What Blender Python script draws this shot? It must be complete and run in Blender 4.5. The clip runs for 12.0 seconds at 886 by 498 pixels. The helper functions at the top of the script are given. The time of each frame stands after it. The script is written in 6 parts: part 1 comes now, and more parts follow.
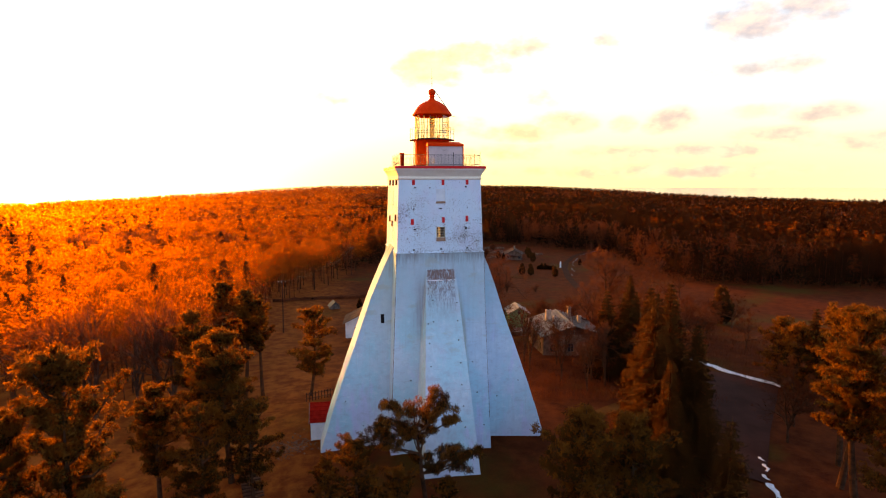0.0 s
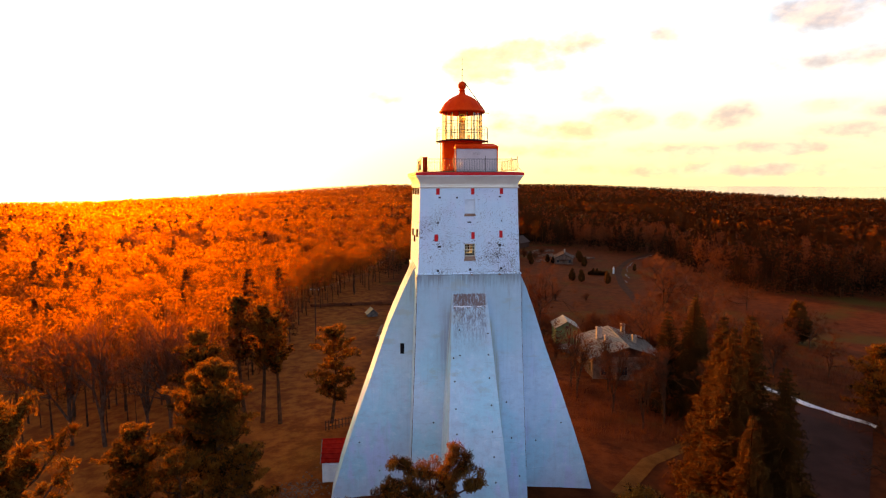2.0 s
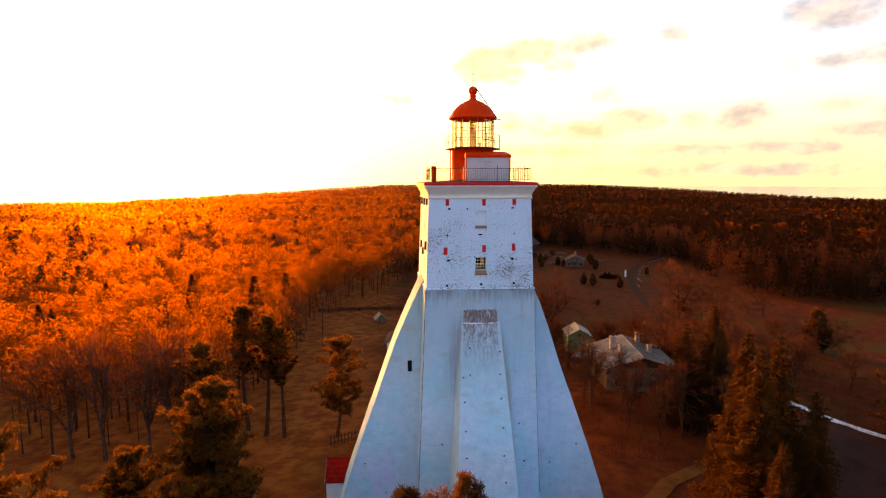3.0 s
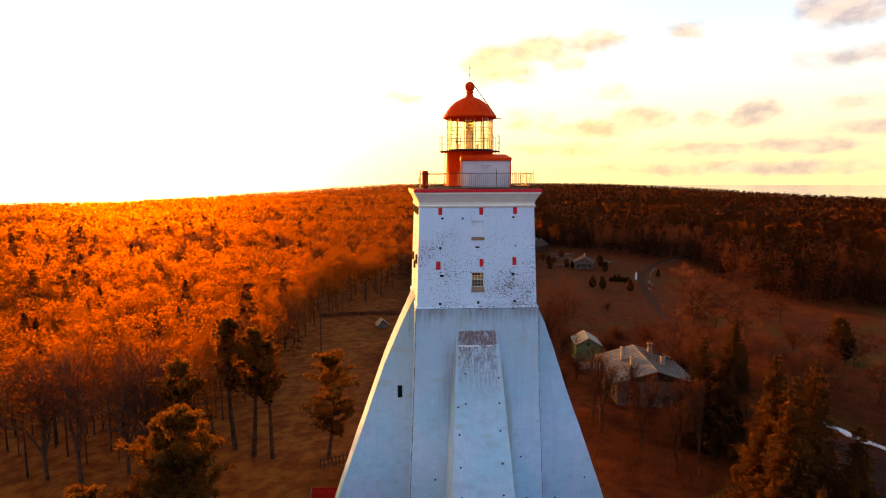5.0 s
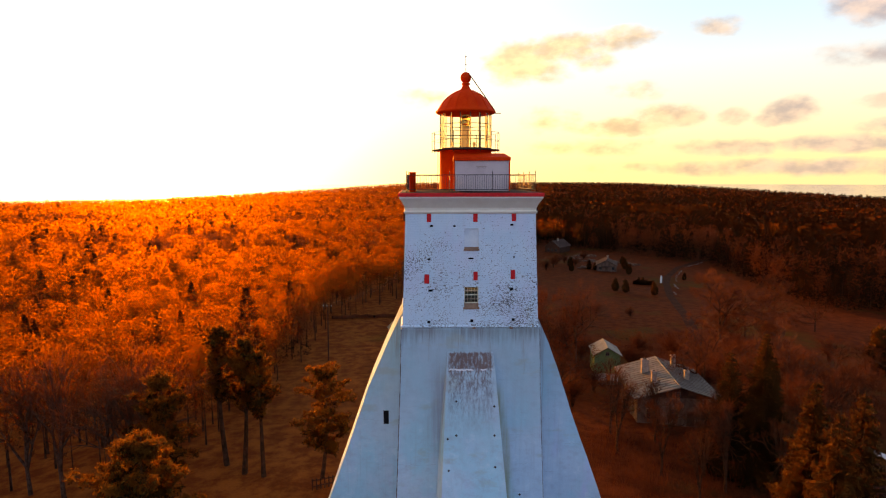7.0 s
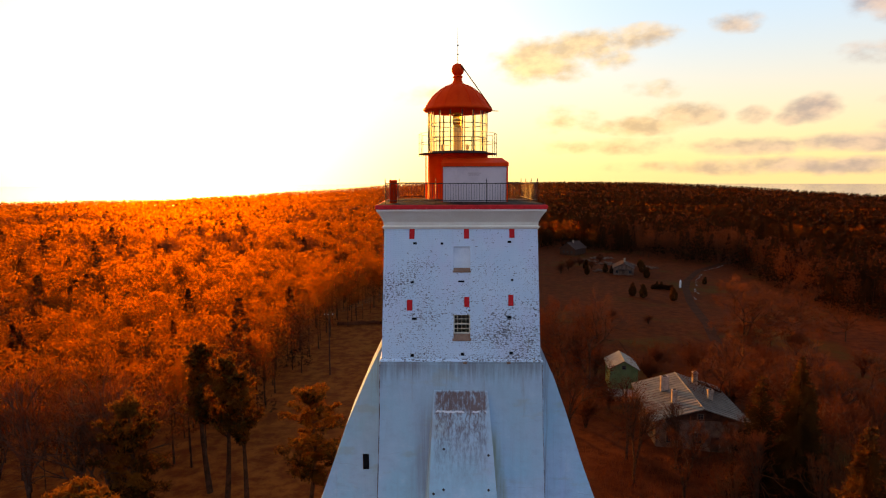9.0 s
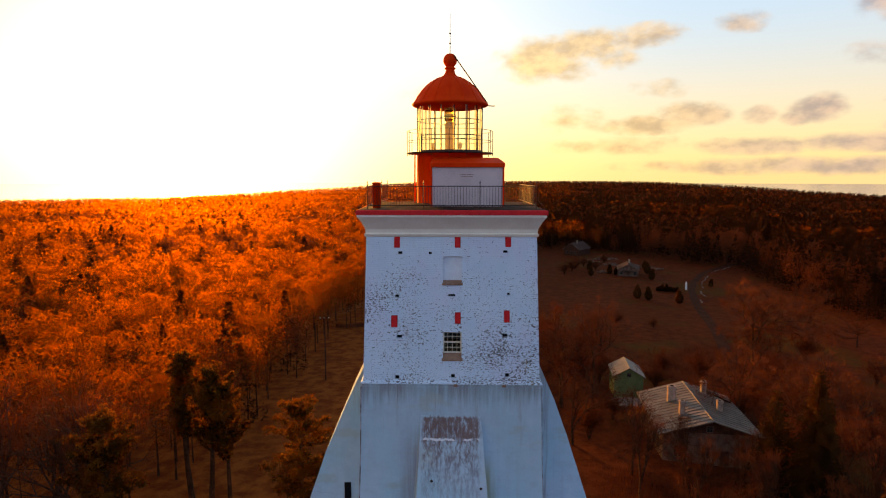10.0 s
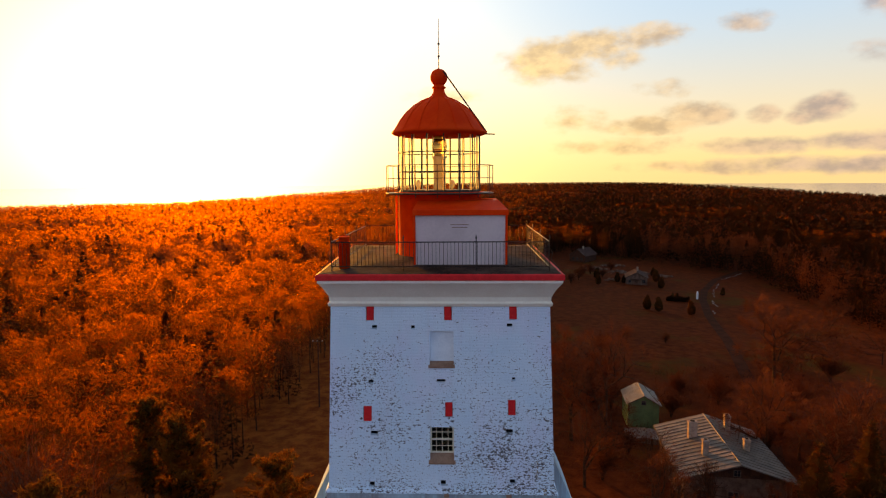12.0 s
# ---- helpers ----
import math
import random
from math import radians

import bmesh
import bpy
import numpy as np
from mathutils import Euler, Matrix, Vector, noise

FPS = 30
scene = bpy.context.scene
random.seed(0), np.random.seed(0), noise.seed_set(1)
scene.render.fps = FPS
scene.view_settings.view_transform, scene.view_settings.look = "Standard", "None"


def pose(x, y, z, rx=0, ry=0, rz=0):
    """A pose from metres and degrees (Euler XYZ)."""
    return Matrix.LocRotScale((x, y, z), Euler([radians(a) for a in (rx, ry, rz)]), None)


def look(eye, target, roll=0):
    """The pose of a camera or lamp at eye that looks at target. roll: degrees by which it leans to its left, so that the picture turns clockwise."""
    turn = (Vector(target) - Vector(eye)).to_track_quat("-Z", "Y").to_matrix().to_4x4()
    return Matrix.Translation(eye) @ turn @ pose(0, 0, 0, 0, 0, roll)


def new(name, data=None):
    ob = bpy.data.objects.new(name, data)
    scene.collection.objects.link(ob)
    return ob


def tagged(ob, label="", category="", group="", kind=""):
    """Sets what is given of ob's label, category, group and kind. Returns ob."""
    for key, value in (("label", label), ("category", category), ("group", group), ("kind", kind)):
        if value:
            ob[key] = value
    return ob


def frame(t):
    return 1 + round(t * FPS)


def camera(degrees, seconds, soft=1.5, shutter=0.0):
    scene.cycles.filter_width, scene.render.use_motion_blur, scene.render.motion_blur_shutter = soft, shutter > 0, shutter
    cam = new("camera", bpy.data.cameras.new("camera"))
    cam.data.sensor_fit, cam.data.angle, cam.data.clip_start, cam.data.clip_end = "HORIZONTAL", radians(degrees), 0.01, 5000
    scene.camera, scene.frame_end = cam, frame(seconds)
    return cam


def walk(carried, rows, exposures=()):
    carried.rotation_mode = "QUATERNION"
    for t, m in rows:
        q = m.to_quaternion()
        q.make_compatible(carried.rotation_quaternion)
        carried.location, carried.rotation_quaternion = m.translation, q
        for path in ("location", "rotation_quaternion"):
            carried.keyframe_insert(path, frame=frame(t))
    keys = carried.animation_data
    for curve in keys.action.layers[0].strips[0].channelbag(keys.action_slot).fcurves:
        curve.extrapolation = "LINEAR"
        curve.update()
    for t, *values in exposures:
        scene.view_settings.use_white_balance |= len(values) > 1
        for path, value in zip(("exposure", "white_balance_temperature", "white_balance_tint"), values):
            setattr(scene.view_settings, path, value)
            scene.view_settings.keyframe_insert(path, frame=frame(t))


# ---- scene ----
cam = camera(74.4, 12.0, 1.1)
PATH = [
    (0, (-9.090, -60.399, 25.825), (-8.764, -58.439, 25.600), -0.1),
    (0.5, (-8.255, -58.162, 25.871), (-7.997, -56.192, 25.643), -0.3),
    (1, (-7.350, -55.903, 26.010), (-7.148, -53.926, 25.778), -0.3),
    (1.5, (-6.474, -53.729, 26.279), (-6.309, -51.749, 26.046), -0.2),
    (2, (-5.929, -52.026, 26.696), (-5.774, -50.045, 26.466), -0.1),
    (2.5, (-5.804, -50.753, 27.184), (-5.665, -48.771, 26.954), -0.1),
    (3, (-5.757, -49.600, 27.509), (-5.634, -47.617, 27.279), -0.1),
    (5, (-4.312, -44.834, 28.020), (-4.219, -42.850, 27.787), -0.2),
    (5.5, (-3.686, -43.641, 27.966), (-3.606, -41.656, 27.731), -0.2),
    (6, (-3.056, -42.438, 28.008), (-3.005, -40.453, 27.773), -0.2),
    (6.5, (-2.457, -41.297, 28.124), (-2.424, -39.311, 27.889), -0.2),
    (7, (-1.916, -40.174, 28.248), (-1.905, -38.188, 28.011), -0.1),
    (9, (-0.279, -34.694, 28.750), (-0.322, -32.709, 28.512), -0.2),
    (9.5, (0.072, -33.117, 28.765), (0.020, -31.133, 28.525), -0.1),
    (10, (0.380, -31.513, 28.908), (0.324, -29.528, 28.666), -0),
    (10.5, (0.604, -29.843, 29.225), (0.542, -27.859, 28.982), -0.1),
    (11, (0.727, -28.185, 29.642), (0.658, -26.201, 29.398), -0.1),
    (11.5, (0.818, -26.623, 30.186), (0.748, -24.639, 29.944), -0.2),
    (12, (0.888, -25.075, 30.767), (0.817, -23.091, 30.531), -0.4),
]
walk(cam, [(t, look(eye, target, roll)) for t, eye, target, roll in PATH],
     [(0, 1.68, 8200, 23), (3, 1.58, 8200, 23), (6.5, 1.32, 8200, 23), (9, 1.06, 8200, 23), (12, 0.86, 8200, 23)])


# ---- sky, sun ----
SUN_AZ, SUN_EL = radians(-25.5), radians(4.7)
SUN_DIR = Vector((math.sin(SUN_AZ) * math.cos(SUN_EL), math.cos(SUN_AZ) * math.cos(SUN_EL), math.sin(SUN_EL)))


class Nodes:
    """Short hand for a node tree."""

    def __init__(self, tree):
        self.t = tree
        tree.nodes.clear()

    def add(self, kind):
        n = self.t.nodes.new(kind)
        return n

    def link(self, a, b):
        self.t.links.new(a, b)

    def put(self, socket, value):
        if isinstance(value, bpy.types.NodeSocket):
            self.t.links.new(value, socket)
        elif value is not None:
            socket.default_value = value

    def math(self, op, a, b=None, c=None, clamp=False):
        n = self.t.nodes.new("ShaderNodeMath")
        n.operation, n.use_clamp = op, clamp
        for s, v in zip(n.inputs, (a, b, c)):
            self.put(s, v)
        return n.outputs[0]

    def vmath(self, op, a, b=None):
        n = self.t.nodes.new("ShaderNodeVectorMath")
        n.operation = op
        self.put(n.inputs[0], a)
        self.put(n.inputs[1], b)
        return n.outputs["Value"] if op in ("DOT_PRODUCT", "LENGTH") else n.outputs[0]

    def mix(self, fac, a, b, mode="MIX"):
        n = self.t.nodes.new("ShaderNodeMix")
        n.data_type, n.blend_type, n.clamp_result = "RGBA", mode, False
        self.put(n.inputs[0], fac)
        self.put(n.inputs[6], a if isinstance(a, bpy.types.NodeSocket) else (*a[:3], 1))
        self.put(n.inputs[7], b if isinstance(b, bpy.types.NodeSocket) else (*b[:3], 1))
        return n.outputs[2]

    def noise(self, vec, scale, detail=4, rough=0.55, out="Fac", dist=0.0):
        n = self.t.nodes.new("ShaderNodeTexNoise")
        self.put(n.inputs["Vector"], vec)
        n.inputs["Scale"].default_value, n.inputs["Detail"].default_value = scale, detail
        n.inputs["Roughness"].default_value, n.inputs["Distortion"].default_value = rough, dist
        return n.outputs[out]

    def span(self, value, lo, hi, a=0.0, b=1.0):
        n = self.t.nodes.new("ShaderNodeMapRange")
        n.interpolation_type = "SMOOTHSTEP"
        self.put(n.inputs[0], value)
        for k, v in zip((1, 2, 3, 4), (lo, hi, a, b)):
            n.inputs[k].default_value = v
        return n.outputs[0]

    def coords(self, scale=(1, 1, 1), kind="Object", turn=(0, 0, 0)):
        tc = self.t.nodes.new("ShaderNodeTexCoord")
        mp = self.t.nodes.new("ShaderNodeMapping")
        mp.inputs["Scale"].default_value, mp.inputs["Rotation"].default_value = scale, turn
        self.t.links.new(tc.outputs[kind], mp.inputs[0])
        return mp.outputs[0]

    def axes(self, vec):
        n = self.t.nodes.new("ShaderNodeSeparateXYZ")
        self.put(n.inputs[0], vec)
        return n.outputs


def make_world():
    w = bpy.data.worlds.new("evening_sky")
    scene.world = w
    w.use_nodes = True
    n = Nodes(w.node_tree)
    ray = n.coords(kind="Generated")
    x, y, z = n.axes(ray)
    sky = w.node_tree.nodes.new("ShaderNodeTexSky")
    sky.sky_type, sky.sun_disc = "NISHITA", False
    sky.sun_elevation, sky.sun_rotation = SUN_EL, SUN_AZ
    sky.air_density, sky.dust_density, sky.ozone_density = 1.0, 1.0, 2.0
    base = n.mix(1.0, sky.outputs[0], (SKY, SKY, SKY), "MULTIPLY")
    toward = n.vmath("DOT_PRODUCT", ray, tuple(SUN_DIR))
    pos = n.math("MAXIMUM", toward, 0.0)
    # clear blue, stronger opposite the sun
    up = n.span(z, 0.0, 0.28)
    back = n.span(toward, 0.62, -0.85)
    low = n.mix(back, (1.05, 0.88, 0.42), (0.33, 0.55, 1.05))
    high = n.mix(back, (0.52, 0.85, 1.16), (0.31, 0.63, 1.22))
    # warm tint added to the western sky, to yellow the tower's west side
    west_warmth = n.math("MULTIPLY", n.span(x, 0.05, -0.55), n.math("SUBTRACT", 1.0, back))
    high = n.mix(west_warmth, high, (0.84, 0.66, 0.34))
    clear = n.mix(up, low, high)
    clear = n.mix(n.span(z, 0.42, 0.85), clear, (0.14, 0.20, 0.34))
    base = n.mix(1.0, base, clear, "ADD")
    # glow of the low sun in the moist air
    wide = n.math("MULTIPLY", n.math("POWER", pos, 11.0), 1.3)
    mid = n.math("MULTIPLY", n.math("POWER", pos, 40.0), 5.0)
    tight = n.math("MULTIPLY", n.math("POWER", pos, 420.0), 26.0)
    glow = n.mix(1.0, n.mix(1.0, (1.0, 0.83, 0.36), wide, "MULTIPLY"), n.mix(1.0, (1.0, 0.75, 0.22), mid, "MULTIPLY"), "ADD")
    glow = n.mix(1.0, glow, n.mix(1.0, (1.0, 0.64, 0.15), tight, "MULTIPLY"), "ADD")
    base = n.mix(1.0, base, glow, "ADD")
    # clouds, as puffs at their bearings and heights
    az = n.math("MULTIPLY", n.math("ARCTAN2", x, y), 180 / math.pi)
    el = n.math("MULTIPLY", n.math("ARCSINE", z), 180 / math.pi)
    comb = w.node_tree.nodes.new("ShaderNodeCombineXYZ")
    n.put(comb.inputs[0], az)
    n.put(comb.inputs[1], n.math("MULTIPLY", el, 1.7))
    ragged = n.noise(comb.outputs[0], 0.36, 7, 0.56)
    mask = None
    for caz, cel, waz, wel, dense in CLOUDS:
        da = n.math("DIVIDE", n.math("SUBTRACT", az, caz), waz)
        de = n.math("DIVIDE", n.math("SUBTRACT", el, cel), wel)
        d2 = n.math("ADD", n.math("MULTIPLY", da, da), n.math("MULTIPLY", de, de))
        one = n.math("MULTIPLY", n.math("SUBTRACT", 1.0, d2), dense)
        mask = one if mask is None else n.math("MAXIMUM", mask, one)
    field = n.math("ADD", mask, n.math("MULTIPLY", n.math("SUBTRACT", ragged, 0.50), 2.6))
    cover = n.span(field, -0.32, 1.15, 0.0, 0.80)
    body = n.span(n.noise(comb.outputs[0], 0.42, 5, 0.55), 0.34, 0.66)
    near = n.span(toward, 0.52, 0.90)
    grey = n.mix(near, (0.42, 0.39, 0.42), (0.78, 0.58, 0.24))
    lit = n.mix(near, (0.98, 0.78, 0.60), (1.38, 1.10, 0.46))
    cloud = n.mix(n.math("MULTIPLY", body, 0.75), grey, lit)
    veil = n.mix(1.0, cloud, n.mix(1.0, glow, (0.30, 0.30, 0.30), "MULTIPLY"), "ADD")
    out = n.mix(n.math("MULTIPLY", cover, n.span(toward, 0.995, 0.90)), base, veil)
    bg = w.node_tree.nodes.new("ShaderNodeBackground")
    n.put(bg.inputs[0], out)
    bg.inputs[1].default_value = 0.45
    o = w.node_tree.nodes.new("ShaderNodeOutputWorld")
    n.link(bg.outputs[0], o.inputs[0])


SKY = 0.06
CLOUDS = [
    (8.0, 10.8, 5.0, 2.2, 1.25), (12.2, 11.9, 3.6, 1.7, 1.2), (14.2, 10.6, 2.6, 0.8, 0.7), (16.8, 12.5, 3.6, 1.2, 1.0), (24.6, 12.9, 2.1, 0.9, 0.8),
    (36.2, 13.4, 4.2, 1.9, 1.3), (41.0, 14.6, 4.6, 2.6, 1.2), (35.6, 9.5, 3.4, 1.0, 0.75), (40.0, 9.9, 3.0, 1.3, 0.8),
    (17.0, 4.8, 4.0, 1.0, 1.15), (20.8, 5.5, 3.4, 1.3, 1.25), (26.4, 5.2, 1.4, 0.9, 1.1), (30.5, 5.6, 2.2, 1.3, 1.25), (29.2, 4.9, 1.6, 0.7, 0.9),
    (14.8, 2.9, 6.8, 0.8, 0.7), (25.8, 2.7, 5.2, 0.8, 0.85), (34.0, 2.9, 5.5, 0.9, 1.0), (30.0, 1.0, 15.0, 0.8, 1.0), (10.6, 5.4, 3.2, 1.1, 0.4),
    (18.8, 8.0, 2.2, 0.8, 0.4), (-2.0, 7.8, 3.6, 0.9, 0.55), (37.4, 6.0, 2.6, 0.7, 0.9), (42.0, 5.6, 3.4, 0.9, 0.9), (39.0, 4.0, 4.5, 0.8, 0.8),
    (46.0, 3.2, 5.5, 1.0, 0.9), (58.0, 8.0, 7.0, 2.0, 0.8), (-60.0, 12.0, 8.0, 2.0, 0.6), (90.0, 10.0, 12.0, 3.0, 0.6),
]
make_world()
sun_lamp = bpy.data.lights.new("sun", "SUN")
sun_lamp.energy, sun_lamp.angle, sun_lamp.color = 4.9, radians(1.5), (1.0, 0.40, 0.045)
sun = new("sun", sun_lamp)
sun.matrix_world = look((0, 0, 120), Vector((0, 0, 120)) - SUN_DIR)


# ---- materials ----
def surface(name, shade, rough=0.7, metal=0.0, bump=None, distance=0.02, strength=0.5, thin=0.0, forward=0.0, gloss=None, gaps=0.0):
    """A material: shade(n) gives its colour, bump(n) its relief; thin: the share of light let through, for leaves."""
    m = bpy.data.materials.new(name)
    m.use_nodes = True
    n = Nodes(m.node_tree)
    p = m.node_tree.nodes.new("ShaderNodeBsdfPrincipled")
    colour = shade(n) if callable(shade) else shade
    n.put(p.inputs["Base Color"], colour if isinstance(colour, bpy.types.NodeSocket) else (*colour, 1))
    r = rough(n) if callable(rough) else rough
    n.put(p.inputs["Roughness"], r)
    p.inputs["Metallic"].default_value = metal
    p.inputs["Specular IOR Level"].default_value = (0.02 if isinstance(rough, float) and rough >= 0.74 else 0.4) if gloss is None else gloss
    if bump:
        b = m.node_tree.nodes.new("ShaderNodeBump")
        b.inputs["Strength"].default_value, b.inputs["Distance"].default_value = strength, distance
        n.put(b.inputs["Height"], bump(n))
        n.link(b.outputs[0], p.inputs["Normal"])
    o = m.node_tree.nodes.new("ShaderNodeOutputMaterial")
    last = p.outputs[0]
    if thin:
        tr = m.node_tree.nodes.new("ShaderNodeBsdfTranslucent")
        n.put(tr.inputs[0], colour if isinstance(colour, bpy.types.NodeSocket) else (*colour, 1))
        if forward:
            # light that passes nearly straight on through thin needles and twigs
            fw = m.node_tree.nodes.new("ShaderNodeBsdfRefraction")
            fw.inputs["IOR"].default_value, fw.inputs["Roughness"].default_value = 1.20, 1.0
            n.put(fw.inputs["Color"], n.mix(0.55, colour, (1.0, 0.29, 0.035)))
            mf = m.node_tree.nodes.new("ShaderNodeMixShader")
            mf.inputs[0].default_value = forward
            n.link(tr.outputs[0], mf.inputs[1])
            n.link(fw.outputs[0], mf.inputs[2])
            tr = mf
        ms = m.node_tree.nodes.new("ShaderNodeMixShader")
        ms.inputs[0].default_value = thin
        n.link(last, ms.inputs[1])
        n.link(tr.outputs[0], ms.inputs[2])
        last = ms.outputs[0]
    if gaps:
        # needles and twigs finer than a leaf's outline: part of the light goes between them
        clear = m.node_tree.nodes.new("ShaderNodeBsdfTransparent")
        mg = m.node_tree.nodes.new("ShaderNodeMixShader")
        mg.inputs[0].default_value = gaps
        n.link(last, mg.inputs[1])
        n.link(clear.outputs[0], mg.inputs[2])
        last = mg.outputs[0]
    n.link(last, o.inputs[0])
    return m


def blotchy(a, b, scale=2.0, fine=30.0, lo=0.35, hi=0.65):
    """Two colours mixed by a coarse and a fine noise."""
    def shade(n):
        c = n.coords()
        f = n.math("ADD", n.math("MULTIPLY", n.noise(c, scale, 5), 0.7), n.math("MULTIPLY", n.noise(c, fine, 3), 0.3))
        return n.mix(n.span(f, lo, hi), a, b)
    return shade


def grain(scale, detail=5):
    return lambda n: n.noise(n.coords(), scale, detail)


def brick_joints(n, soft=0.35):
    """1 on the mortar joints of the wall, 0 on the bricks."""
    t = n.t.nodes.new("ShaderNodeTexBrick")
    c = n.coords((1, 1, 1), "Object", (radians(90), 0, 0))
    bent = n.t.nodes.new("ShaderNodeVectorMath")
    bent.operation = "MULTIPLY_ADD"
    n.put(bent.inputs[0], n.noise(n.coords(), 0.9, 3, out="Color"))
    bent.inputs[1].default_value = (0.22, 0.22, 0.22)
    n.put(bent.inputs[2], c)
    n.put(t.inputs["Vector"], bent.outputs[0])
    t.inputs["Scale"].default_value = 1.0
    t.inputs["Brick Width"].default_value, t.inputs["Row Height"].default_value = 0.29, 0.105
    t.inputs["Mortar Size"].default_value, t.inputs["Mortar Smooth"].default_value = 0.016, soft
    return t.outputs["Fac"]


def limewashed_brick(n):
    """White limewash over brick, flaking off in short ticks along the joints and in small patches."""
    c = n.coords()
    x, y, z = n.axes(c)
    wash = n.mix(n.noise(c, 1.1, 5), (0.55, 0.74, 0.86), (0.77, 0.88, 0.94))
    violet = n.span(n.noise(n.coords((1.0, 1.0, 0.6)), 0.42, 4), 0.50, 0.66)
    wash = n.mix(n.math("MULTIPLY", violet, 0.40), wash, (0.74, 0.72, 0.86))
    wash = n.mix(n.math("MULTIPLY", n.span(n.noise(n.coords((3.0, 3.0, 0.35)), 1.4, 4), 0.55, 0.75), 0.22), wash, (0.56, 0.58, 0.60))
    joint = brick_joints(n, 0.9)
    wash = n.mix(n.math("MULTIPLY", joint, 0.05), wash, (0.40, 0.44, 0.50))
    ticks = n.noise(n.coords((1.0, 1.0, 1.7)), 8.0, 4, 0.62)
    speck = n.noise(n.coords((1.0, 1.0, 1.25)), 17.0, 4, 0.6)
    patch = n.noise(c, 0.55, 4)
    amount = n.math("MULTIPLY", n.span(z, 26.3, 23.6), 0.050)
    low_east = n.math("MULTIPLY", n.span(x, -0.4, 2.0), n.span(z, 22.9, 21.2))
    amount = n.math("ADD", amount, n.math("MULTIPLY", low_east, 0.050))
    mid_west = n.math("MULTIPLY", n.span(x, -0.6, -1.8), n.math("MULTIPLY", n.span(z, 20.9, 21.7), n.span(z, 24.4, 23.4)))
    amount = n.math("ADD", amount, n.math("MULTIPLY", mid_west, 0.030))
    foot = n.span(z, 19.55, 19.15)
    amount = n.math("ADD", amount, n.math("MULTIPLY", foot, 0.05))
    amount = n.math("ADD", amount, n.math("MULTIPLY", n.math("SUBTRACT", patch, 0.5), 0.30))
    edge = n.math("SUBTRACT", 0.694, n.math("ADD", amount, n.math("MULTIPLY", joint, 0.050)))
    bare = n.math("MAXIMUM", n.span(n.math("SUBTRACT", ticks, edge), 0.0, 0.010), n.span(n.math("SUBTRACT", speck, n.math("ADD", edge, 0.020)), 0.0, 0.012))
    brick = n.mix(n.noise(c, 7.0, 3), (0.040, 0.040, 0.052), (0.16, 0.110, 0.085))
    worn = n.mix(n.math("MULTIPLY", bare, 0.92), wash, brick)
    # plaster gone from the lower east corner
    hole = n.math("MULTIPLY", n.span(n.noise(n.coords((1.4, 1.4, 1.0)), 2.6, 5, 0.7), 0.60, 0.63), n.math("MULTIPLY", n.span(x, 2.8, 3.4), n.span(z, 20.6, 20.1)))
    return n.mix(hole, worn, (0.28, 0.20, 0.12))


def brick_relief(n):
    return n.math("SUBTRACT", n.math("MULTIPLY", n.noise(n.coords(), 7.0, 6, 0.65), 0.9), n.math("MULTIPLY", brick_joints(n, 0.8), 0.75))


